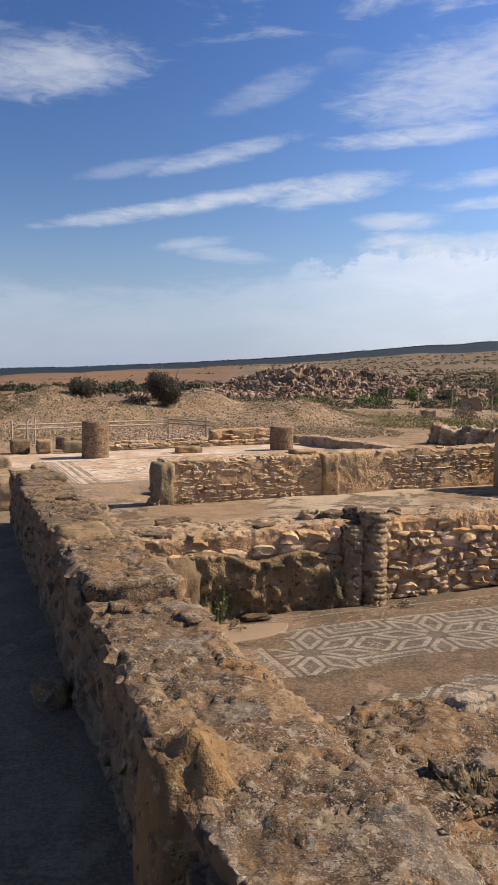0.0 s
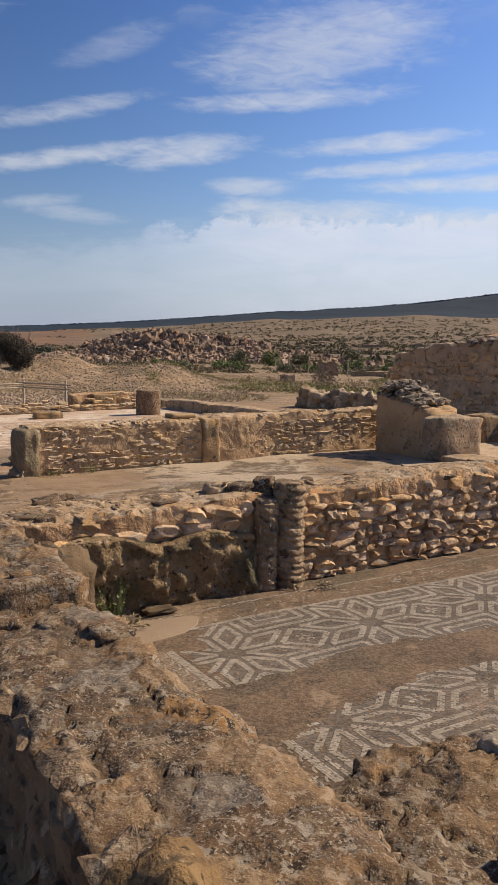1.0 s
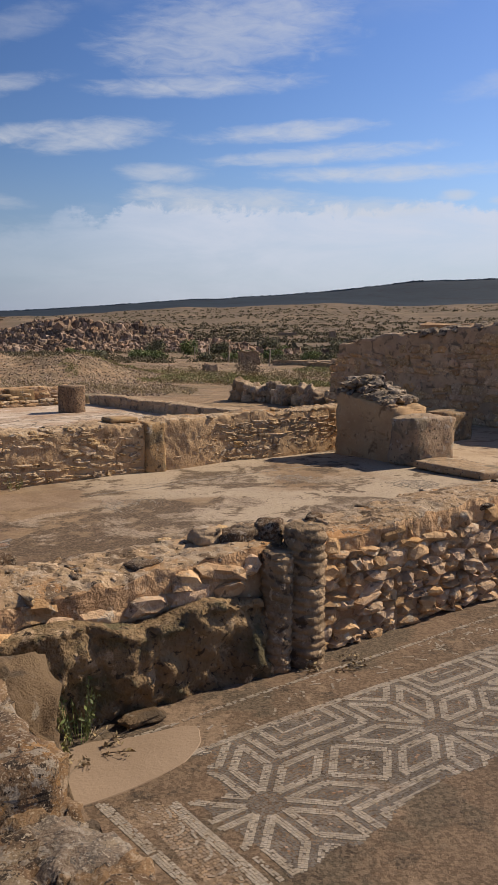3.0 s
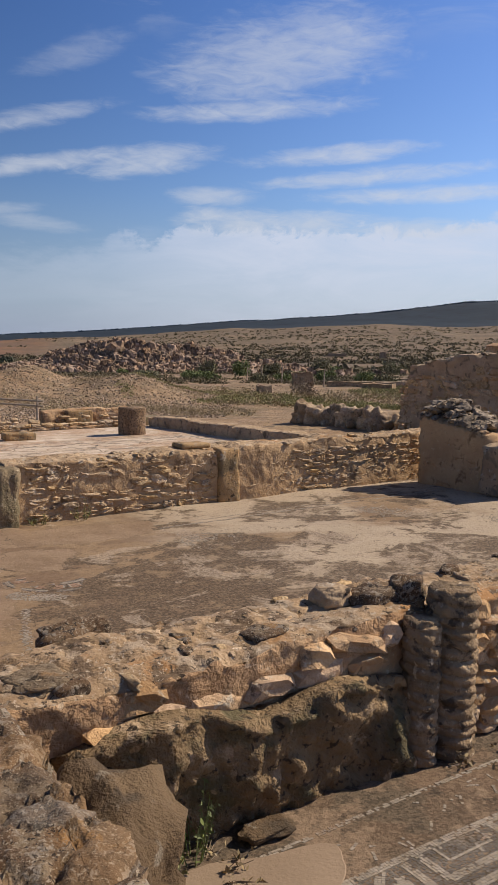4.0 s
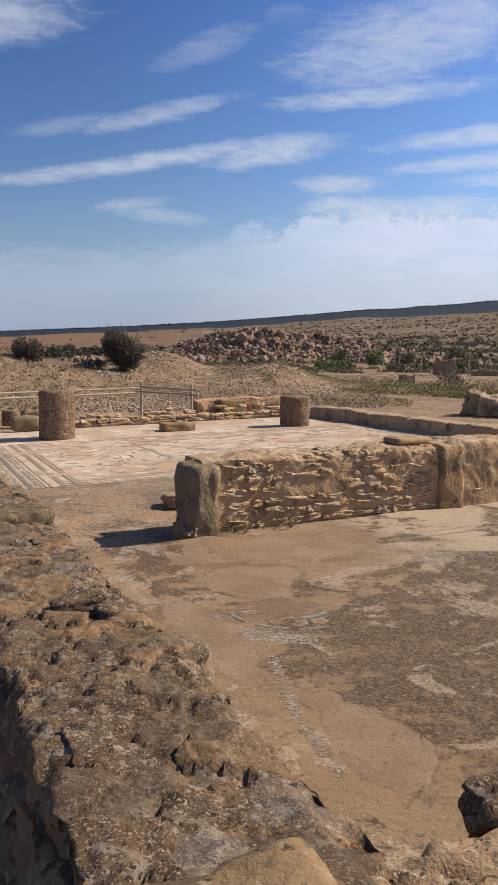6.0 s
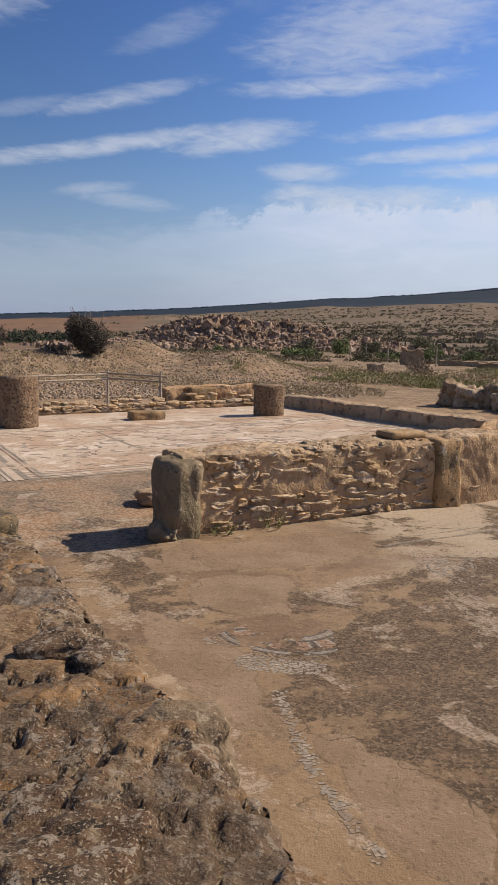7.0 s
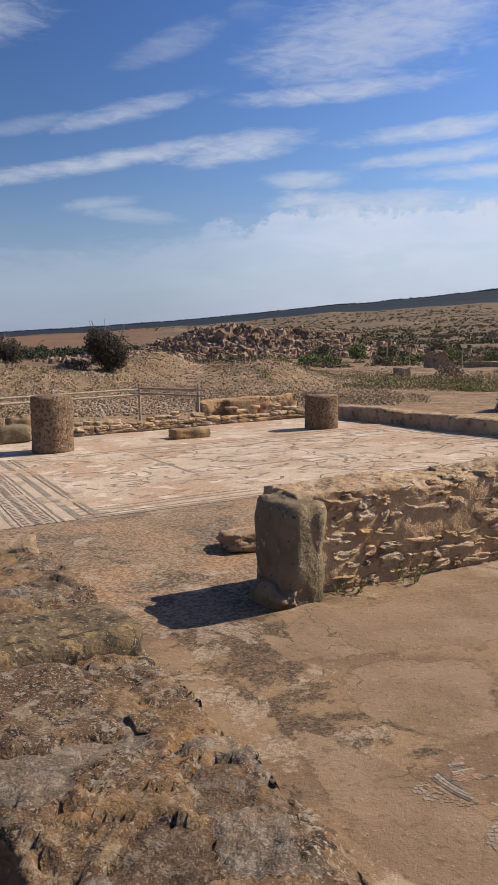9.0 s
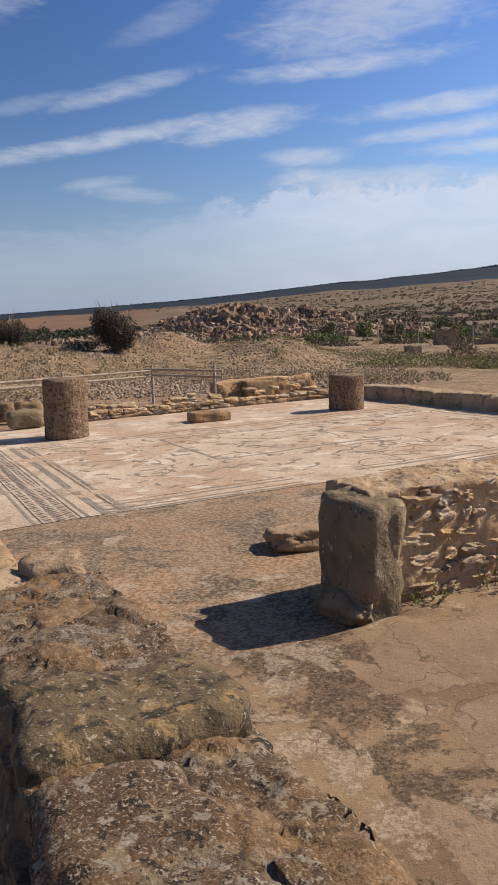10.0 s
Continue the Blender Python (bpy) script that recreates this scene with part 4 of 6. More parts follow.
for k in range(60):
    u = rng.uniform(3.2, 13.2)
    set_stone(DARK_STONES, rng, wall_far, u, rng.uniform(12.15, 12.6), 2.25 - 0.075 * (u - 3.0) + rng.uniform(-0.04, 0.05), rng.uniform(0.12, 0.34), rng.uniform(0.12, 0.3), rng.uniform(0.06, 0.16), 18.0)


def top_stones(parent, seed, count, u0, u1, v0, v1, h, size=(0.06, 0.22), meshes=None, thick=(0.03, 0.07)):
    """Flat stones bedded in a wall's worn top."""
    rng = random.Random(seed)
    for _ in range(count):
        a, b = rng.uniform(*size), rng.uniform(*size)
        t = rng.uniform(*thick)
        set_stone(meshes or TOPS, rng, parent, rng.uniform(u0, u1), rng.uniform(v0, v1), h + rng.uniform(-0.02, 0.012), a, b, t, 9.0)


TOPS = [boulder_mesh("stone", 300 + k, M_TOP, 3, 0.30, 0.75) for k in range(9)]
top_stones(wall_w, 41, 8, -0.6, 2.1, 0.64, 1.04, 0.548, (0.06, 0.18))
top_stones(wall_w, 42, 14, 2.2, 8.4, 0.64, 1.04, 0.628, (0.05, 0.20))
top_stones(wall_1, 43, 18, 3.48, 3.86, 1.3, 7.4, 0.60, (0.05, 0.16))
top_stones(wall_1, 46, 70, 3.46, 3.88, 1.3, 7.4, 0.60, (0.03, 0.11), LUMPS, (0.02, 0.05))
top_stones(wall_0, 44, 12, -0.6, 0.48, 1.2, 4.0, 0.485, (0.06, 0.20))
top_stones(wall_2, 45, 170, 9.06, 9.48, 2.8, 8.0, 0.60, (0.03, 0.10), LUMPS, (0.02, 0.04))


def boulder(u, v, h, lu, lv, lh, seed, label, category="boulder", material=None, turn=None, sink=0.1, name="boulder", detail=4, rough=0.26, square=0.5):
    """A single rock lying with its underside at h."""
    rng = random.Random(seed)
    me = boulder_mesh(name, seed, material or M_BLOCK, detail, rough, square)
    ob = new(name, me)
    z = rng.uniform(0, 360) if turn is None else turn
    ob.matrix_world = Matrix.Translation(W3(u, v, h + lh * (0.5 - sink))) @ TURN @ Matrix.LocRotScale(None, Euler((radians(rng.uniform(-6, 6)), radians(rng.uniform(-6, 6)), radians(z))), (lv, lu, lh))
    return tagged(ob, label, category)


boulder(0.16, 0.585, 0.0, 0.36, 0.27, 0.69, 60, "upright pointed ochre stone at the wall corner", "stone block", turn=0, material=M_OCHRE, name="corner_stone", rough=0.22, square=0.55, sink=0.03)
boulder(9.1, 2.51, -0.03, 0.44, 0.14, 0.16, 73, "worn foot stone of the wall's end", "stone", turn=0, material=M_MOSSY)
boulder(3.00, 1.22, 0.0, 0.46, 0.42, 0.57, 61, "large broken ochre boulder against the wall corner", turn=10, rough=0.34, material=M_BROWN)
boulder(2.66, 1.08, 0.0, 0.36, 0.26, 0.60, 62, "brown boulder leaning on the corridor wall", turn=30, material=M_BROWN)
boulder(2.98, 0.84, 0.55, 0.30, 0.24, 0.10, 63, "flat grey-brown stone bedded on the wall", turn=0, square=0.8, material=M_GREYTOP)
block("step_stone", 2.12, 2.46, 0.57, 1.06, 0.16, M_TOP, "flat squared stone where the wall top steps up", "stone block", 0.50, 64, bev=0.03, amp=0.04)
block("coping_stone", 7.14, 7.54, 0.575, 1.10, 0.14, M_COPING, "broad mottled olive-brown stone across the wall top", "stone block", 0.565, 81, bev=0.045, amp=0.03)
block("coping_stone", 6.62, 7.10, 0.57, 0.88, 0.13, M_TOP, "brown lichened slab bedded on the wall top", "stone slab", 0.55, 82, bev=0.035, amp=0.03)
block("coping_stone", 3.44, 3.98, 0.61, 0.97, 0.12, M_ORANGETOP, "flat orange-brown slab bedded on the wall top", "stone slab", 0.560, 83, bev=0.05, amp=0.028)
block("coping_stone", 4.90, 5.10, 0.97, 1.17, 0.15, M_GREYTOP, "rough grey stone at the wall top's edge", "stone", 0.50, 84, bev=0.05, amp=0.04)
boulder(3.60, 1.24, 0.58, 0.20, 0.20, 0.06, 85, "pale grey angular stone on the wall corner", "stone", turn=15, material=M_GREYTOP, rough=0.4, square=0.7)
boulder(3.98, 1.50, 0.545, 0.15, 0.28, 0.12, 86, "dark lichened stone on the wall's edge", "stone", turn=10, material=M_TOP, rough=0.4)
boulder(3.62, 2.66, 0.60, 0.16, 0.20, 0.10, 65, "dark rounded stone lying on the wall", turn=0, material=M_TOP)
boulder(3.58, 2.82, 0.60, 0.15, 0.15, 0.13, 66, "grey pointed stone lying on the wall", turn=40, material=M_TOP)
boulder(3.72, 2.52, 0.60, 0.15, 0.18, 0.10, 67, "reddish stone lying on the wall", turn=80)
boulder(0.42, 1.72, 0.47, 0.10, 0.26, 0.08, 68, "dark flat stone on the broad wall", turn=20, material=M_DARKRUBBLE)
boulder(2.34, 0.43, -0.04, 0.22, 0.18, 0.17, 87, "fallen brown stone at the foot of the corridor wall", "stone", turn=20, material=M_GREYTOP)
boulder(8.56, 0.93, 0.57, 0.17, 0.22, 0.16, 69, "rounded ochre stone at the wall's end", turn=0)
boulder(8.55, 0.70, 0.57, 0.24, 0.30, 0.11, 70, "flat ochre stone at the wall's end", turn=20)
boulder(3.32, 1.95, 0.0, 0.11, 0.20, 0.035, 71, "flat brown stone on the mosaic floor", turn=0, material=M_BROWN)
boulder(10.42, 3.05, -0.02, 0.34, 0.56, 0.15, 72, "flat brown stone on the court floor", turn=0, square=0.75)
block("broken_slab", 17.75, 18.15, 5.10, 5.72, 0.15, M_BLOCK, "broken slab lying on the mosaic pavement", "stone slab", 0.0, 21, bev=0.025, amp=0.03)
block("limestone_block", 19.45, 19.85, 2.45, 3.0, 0.30, M_MOSSY, "rounded limestone block beside the column", "stone block", 0.0, 22, bev=0.06)
block("limestone_block", 20.7, 21.2, 1.20, 1.72, 0.36, M_COLUMN, "worn dark block behind the court", "stone block", -0.05, 23, bev=0.05)
block("limestone_block", 20.3, 20.7, 1.85, 2.25, 0.36, M_BLOCK, "leaning pale block behind the court", "stone block", -0.05, 24, bev=0.05)
block("limestone_block", 22.0, 22.4, 3.0, 3.5, 0.30, M_BLOCK, "low block behind the fence", "stone block", -0.05, 25, bev=0.05)
block("corridor_block", 9.7, 11.1, 0.42, 0.98, 0.46, M_BLOCK, "long squared block beyond the wall's end", "stone block", -0.03, 26, bev=0.05)
block("corridor_block", 15.4, 16.0, 0.28, 0.95, 0.32, M_BLOCK, "worn ochre block at the corridor's end", "stone block", -0.03, 27, bev=0.06)
block("corridor_block", 18.6, 19.1, 0.25, 0.80, 0.30, M_BLOCK, "stacked ochre block at the corridor's end", "stone block", -0.03, 28, bev=0.06)
block("corridor_block", 18.6, 19.1, 0.22, 0.70, 0.30, M_MOSSY, "upper ochre block of the stack", "stone block", 0.26, 29, bev=0.06)
column(21.2, 2.62, 0.19, 0.34, "low dark drum of a fallen column", 6)

face_stones(pier, 71, 7.65, 8.65, 7.90, "u", 0.75, -1, (0.08, 0.13), (0.14, 0.34), (-0.02, 0.012), 0.5)
# pier: loose dark stones on its top
rng = random.Random(77)
for k in range(70):
    u, v = rng.uniform(7.75, 8.70), rng.uniform(7.93, 8.47)
    peak = max(0.0, 0.26 - 0.40 * abs(u - 8.40) - 0.35 * abs(v - 8.2))
    set_stone(DARK_STONES, rng, pier, u, v, 0.76 + 0.12 * min(1, max(0, (u - 7.55))) + rng.uniform(-0.04, peak), rng.uniform(0.08, 0.2), rng.uniform(0.10, 0.24), rng.uniform(0.05, 0.10), 16.0)

# edging of the court
kerb = tagged(rough_wall("kerb", 19.7, 20.05, 2.95, 8.9, 0.07, M_MORTAR, 0.05, 0.015, 0.02, 51, "v"), "low rubble edging of the court", "kerb", kind="structure")
face_stones(kerb, 52, 3.0, 8.8, 19.7, "v", 0.2, -1, (0.07, 0.085), (0.12, 0.28), (0.0, 0.04), 0.05, 0.0, meshes=LUMPS)
face_stones(kerb, 53, 3.0, 8.8, 19.95, "v", 0.32, -1, (0.07, 0.085), (0.12, 0.30), (-0.05, 0.05), 0.5, 0.07, meshes=LUMPS)
wall_low = tagged(rough_wall("wall_low", 12.9, 19.3, 9.08, 9.42, 0.25, M_CRUMB, 0.03, 0.025, 0.025, 57, "u", cell=4, flank=M_SHADE), "low plastered stump of the court's side wall", "wall", kind="structure")
wall_back = tagged(rough_wall("wall_back", 21.7, 22.15, 7.2, 9.6, 0.34, M_MORTAR, 0.04, 0.03, 0.04, 59, "v"), "short rubble wall behind the court", "wall", kind="structure")
face_stones(wall_back, 58, 7.2, 9.5, 21.7, "v", 0.36, -1, (0.09, 0.13), (0.15, 0.35), (0.0, 0.04), 0.1)
block("ashlar_block", 21.45, 21.8, 7.75, 8.45, 0.36, M_BLOCK, "squared ochre block in the short wall", "stone block", -0.04, 33)
block("ashlar_block", 19.5, 19.9, 9.0, 9.5, 0.24, M_MOSSY, "dark block at the court's corner", "stone block", -0.02, 34)
rng = random.Random(8)
for k in range(14):
    u = 13.9 + k * 0.36
    boulder(u, 13.15 + rng.uniform(-0.2, 0.2), -0.05, rng.uniform(0.35, 0.6), rng.uniform(0.35, 0.6), rng.uniform(0.36, 0.56), 400 + k, "weathered upright boulder in a row", "boulder", M_LUMP if k % 3 else M_BLOCK, detail=4, rough=0.5, square=0.7)["group"] = "row of upright boulders"
for k in range(16):
    boulder(rng.uniform(9.6, 12.6), rng.uniform(8.3, 11.8), -0.02, rng.uniform(0.15, 0.4), rng.uniform(0.2, 0.5), rng.uniform(0.06, 0.14), 430 + k, "flat loose stone on the sandy ground", "stone", detail=2)


# ---- fence ----
def pole(bm, a, b, r0, r1, seg=8):
    a, b = Vector(a), Vector(b)
    m = Matrix.Translation((a + b) / 2) @ (b - a).to_track_quat("Z", "Y").to_matrix().to_4x4()
    bmesh.ops.create_cone(bm, cap_ends=True, segments=seg, radius1=r0, radius2=r1, depth=(b - a).length, matrix=m)


def build_fence():
    fence = tagged(new("fence"), "weathered pole fence with two rails", "fence")
    posts = [Vector((-13.05, 17.2, 0)), Vector((-10.57, 20.98, 0)), Vector((-8.75, 19.9, 0))]
    tops = []
    for p in posts:
        g = float(ground_z(p.x, p.y))
        bm = bmesh.new()
        pole(bm, (p.x, p.y, g - 0.1), (p.x, p.y, g + 0.86), 0.034, 0.03)
        part("post", bm, M_WOOD, fence)
        tops.append(Vector((p.x, p.y, g + 0.86)))
    for drop, sag in ((0.10, 0.0), (0.22, 0.0)):
        for a, b in ((0, 1), (1, 2)):
            bm = bmesh.new()
            d = (tops[b] - tops[a]).normalized() * 0.25
            pole(bm, tops[a] - d - Vector((0, 0, drop)), tops[b] + d - Vector((0, 0, drop + 0.03)), 0.027, 0.022)
            part("rail", bm, M_WOOD, fence)


build_fence()
for px, py in ((-13.9, 17.6), (-14.6, 19.6), (-11.9, 19.4)):
    g = float(ground_z(px, py))
    bm = bmesh.new()
    pole(bm, (px, py, g - 0.1), (px, py, g + 0.84), 0.032, 0.028)
    tagged(part("fence_post", bm, M_WOOD, None), "single weathered wooden fence post", "post", "loose fence posts")


# ---- mosaics ----
class Tesserae:
    """Collects small tiles in the plan, by colour."""

    def __init__(self, size, lift, seed, wear=None):
        self.size, self.lift, self.rng, self.wear = size, lift, np.random.default_rng(seed), wear
        self.quads = {}

    def row(self, a, b, colour, keep=0.96):
        a, b = np.array(a, float), np.array(b, float)
        length = np.hypot(*(b - a))
        n = max(1, int(round(length / self.size)))
        d = (b - a) / max(length, 1e-6)
        t = (np.arange(n) + 0.5) * length / n
        c = a + t[:, None] * d + self.rng.normal(0, self.size * 0.04, (n, 2))
        c = c[self.rng.random(n) < keep]
        self.tiles(c, np.full(len(c), math.atan2(d[1], d[0])), length / n, colour)

    def tiles(self, c, ang, size, colour):
        if not len(c):
            return
        ang = ang + self.rng.normal(0, 0.10, len(c))
        ex = np.stack([np.cos(ang), np.sin(ang)], 1) * (size * 0.475)
        ey = np.stack([-np.sin(ang), np.cos(ang)], 1) * (self.size * 0.475)
        j = 1 + self.rng.uniform(-0.14, 0.10, (len(c), 4, 1))
        q = np.stack([c - ex - ey, c + ex - ey, c + ex + ey, c - ex + ey], 1)
        q = c[:, None] + (q - c[:, None]) * j
        self.quads.setdefault(colour, []).append(q)

    def field(self, u0, u1, v0, v1, step, colour):
        """A whole field of tiles in loose rows."""
        a, b = np.meshgrid(np.arange(u0, u1, step), np.arange(v0, v1, step), indexing="ij")
        c = np.stack([a.ravel(), b.ravel()], 1)
        c3 = np.column_stack([c, np.zeros(len(c))])
        c = c[self.wear(c3)]
        c3 = np.column_stack([c, np.zeros(len(c))])
        swirl = np.stack([fbm(c3, 1.3, 2, 201), fbm(c3, 1.3, 2, 203)], 1)
        c = c + 0.11 * swirl + self.rng.normal(0, step * 0.16, c.shape)
        self.tiles(c, 1.1 * swirl[:, 0] + self.rng.normal(0, 0.35, len(c)), self.size, colour)

    def band(self, a, b, rows, colour, keep=0.96):
        """Several rows side by side, centred on the line."""
        a, b = np.array(a, float), np.array(b, float)
        d = (b - a) / max(np.hypot(*(b - a)), 1e-6)
        nrm = np.array((-d[1], d[0]))
        for k in range(rows):
            o = nrm * self.size * (k - (rows - 1) / 2)
            self.row(a + o, b + o, colour, keep)

    def build(self, name, mats, label, parent=None):
        root = parent or tagged(new(name), label, "mosaic", kind="stuff")
        for colour, lists in self.quads.items():
            q = np.concatenate(lists)
            c = q.mean(1)
            if self.wear is not None:
                q = q[self.wear(np.concatenate([c, np.zeros((len(c), 1))], 1))]
            n = len(q)
            if not n:
                continue
            flat2 = q.reshape(-1, 2)
            p0 = np.concatenate([flat2, np.zeros((len(flat2), 1))], 1)
            c3 = np.concatenate([q.mean(1), np.zeros((n, 1))], 1)
            under_z = np.repeat(0.012 * fbm(c3, 1.1, 3, 3), 4)
            p0[:, 2] = under_z + self.lift + np.repeat(self.rng.uniform(0, 0.0006, n), 4)
            low = p0.copy()
            low[:, 2] -= 0.006
            v = to_world(np.concatenate([p0, low]))
            i = np.arange(n)[:, None] * 4
            top = i + np.array([[0, 1, 2, 3]])
            m4 = 4 * n
            sides = [np.stack([i[:, 0] + (k + 1) % 4, i[:, 0] + k, i[:, 0] + k + m4, i[:, 0] + (k + 1) % 4 + m4], 1) for k in range(4)]
            f = np.concatenate([top] + sides)
            ob = new("tesserae", mesh_of("tesserae", v, f, mats[colour], False))
            ob.parent = root
            tagged(ob, kind="stuff")
        return root


MATS = {"b": M_TESS_B, "w": M_TESS_W, "d": M_TESS_D, "r": M_TESS_R}


def inset(poly, d):
    """A convex polygon shrunk by d."""
    poly = [np.array(p, float) for p in poly]
    c = sum(poly) / len(poly)
    lines = []
    for k in range(len(poly)):
        a, b = poly[k], poly[(k + 1) % len(poly)]
        t = (b - a) / np.hypot(*(b - a))
        nrm = np.array((-t[1], t[0]))
        if nrm @ (c - a) < 0:
            nrm = -nrm
        lines.append((a + nrm * d, t))
    res = []
    for k in range(len(poly)):
        (p, r), (q, s) = lines[k - 1], lines[k]
        det = r[0] * -s[1] + s[0] * r[1]
        w = q - p
        res.append(p + r * ((w[0] * -s[1] + s[0] * w[1]) / det))
    return res


def star_mosaic():
    """Stars of eight lozenges with squares between them, in white bands on a dark bed."""
    a = 0.905
    s = a / (2 + math.sqrt(2))

    def wear(c):
        n1 = fbm(c, 1.5, 4, 91) + 0.45 * fbm(c, 9.0, 3, 95)
        inside = (c[:, 0] < 2.93) & (c[:, 1] > 1.80) & (c[:, 1] < 4.6 + 0.4 * n1) | (c[:, 1] <= 1.80) | (c[:, 0] >= 2.93)
        corner = np.exp(-(((c[:, 0] - 2.95) / 0.30) ** 2 + ((c[:, 1] - 1.75) / 0.22) ** 2))
        near = np.exp(-(((c[:, 0] - 2.05) / 0.26) ** 2 + ((c[:, 1] - 1.42) / 0.26) ** 2))
        edge = 2.17 + 0.03 * np.sin(c[:, 1] * 3.0) + 0.07 * n1 - 0.02 * (c[:, 1] - 2.0)
        low = 1.73 - 0.45 * np.clip(2.12 - c[:, 1], 0, 2) + 0.10 * n1
        bare = np.clip((edge - c[:, 0]) / 0.06, 0, 1) * np.clip((c[:, 0] - low) / 0.06, 0, 1)
        return inside & (0.42 * n1 + 0.10 * (c[:, 0] < 1.95) + 0.8 * corner + 0.6 * near + 1.6 * bare < 0.50) & (lattice(c[:, 0] * 999, c[:, 1] * 999, c[:, 0] * 0, 7) < np.where(c[:, 0] < 1.95, 0.89, 0.96))

    T = Tesserae(0.0110, 0.0014, 3, wear)
    for i in range(-2, 1):
        for j in range(-1, 4):
            o = np.array((2.50 + i * a, 2.00 + j * a))

            def pt(x, y):
                return o + np.array((x, y)) * s
            polys = []
            for k in range(8):
                t0, t1 = math.radians(45 * k), math.radians(45 * k + 45)
                p1, p2 = np.array((math.cos(t0), math.sin(t0))), np.array((math.cos(t1), math.sin(t1)))
                polys.append(("loz", [pt(0, 0), pt(*p1), pt(*(p1 + p2)), pt(*p2)]))
            h = math.sqrt(0.5)
            for cx, cy in ((1 + h, 0), (0, 1 + h)):
                polys.append(("small", [pt(cx - h, cy), pt(cx, cy - h), pt(cx + h, cy), pt(cx, cy + h)]))
            polys.append(("big", [pt(h, h), pt(h + 2, h), pt(h + 2, h + 2), pt(h, h + 2)]))
            for kind, poly in polys:
                rings = {"loz": ((0.029, 3),), "small": ((0.030, 3),), "big": ((0.030, 3), (0.098, 3), (0.165, 1))}[kind]
                for d, rows in rings:
                    q = inset(poly, d)
                    for k in range(len(q)):
                        T.band(q[k], q[(k + 1) % len(q)], rows, "w")
                c = sum(np.array(p) for p in poly) / len(poly)
                if kind == "loz":
                    q = inset(poly, 0.030)
                    T.band(c + (q[0] - c) * 0.0, c + (q[2] - c) * 0.25, 1, "r", 0.7)
                elif kind == "small":
                    for k in range(6):
                        t = k * math.pi / 3 + 0.3
                        T.band(c + 0.012 * np.array((math.cos(t), math.sin(t))), c + 0.055 * np.array((math.cos(t), math.sin(t))), 2, "w", 0.85)
                else:
                    for k in range(10):
                        t = T.rng.uniform(0, 6.3)
                        e = c + T.rng.uniform(-0.09, 0.09, 2)
                        T.band(e, e + 0.06 * np.array((math.cos(t), math.sin(t))), 1, "w" if k % 2 else "r", 0.8)
    # clip the field to its frame, then lay the frame
    for colour in list(T.quads):
        q = np.concatenate(T.quads[colour])
        c = q.mean(1)
        T.quads[colour] = [q[(c[:, 0] < 2.93) & (c[:, 1] > 1.78) & (c[:, 0] > 0.5)]]
    T.band((0.7, 1.735), (2.96, 1.735), 4, "w")
    T.band((2.96, 1.735), (2.90, 4.6), 3, "w")
    T.band((0.7, 1.62), (2.86, 1.53), 4, "w")
    T.band((3.22, 1.75), (3.22, 5.2), 2, "w", 0.7)
    for k, u in enumerate(np.arange(0.85, 2.85, 0.085)):
        p, t = np.array((u, 1.62)), 2.2
        for step in range(7):
            q = p + 0.024 * np.array((math.cos(t), math.sin(t)))
            T.band(p, q, 1, "w", 0.75)
            p, t = q, t + (0.55 if step > 3 else -0.55)
    for k in range(70):
        b = np.array((T.rng.uniform(3.02, 3.18), T.rng.uniform(1.9, 4.8)))
        t = T.rng.uniform(0, 6.3)
        T.band(b, b + 0.06 * np.array((math.cos(t), math.sin(t))), 1, "w", 0.7)
    root = T.build("star_mosaic", MATS, "worn mosaic of white lozenge stars on a dark ground")
    bed = Tesserae(0.0115, 0.0002, 4, wear)     # the dark ground between the bands
    bed.field(0.55, 2.93, 1.80, 4.9, 0.0125, "d")
    bed.field(0.70, 2.93, 1.58, 1.72, 0.0125, "b")
    bed.build("star_mosaic", MATS, "", root)


star_mosaic()


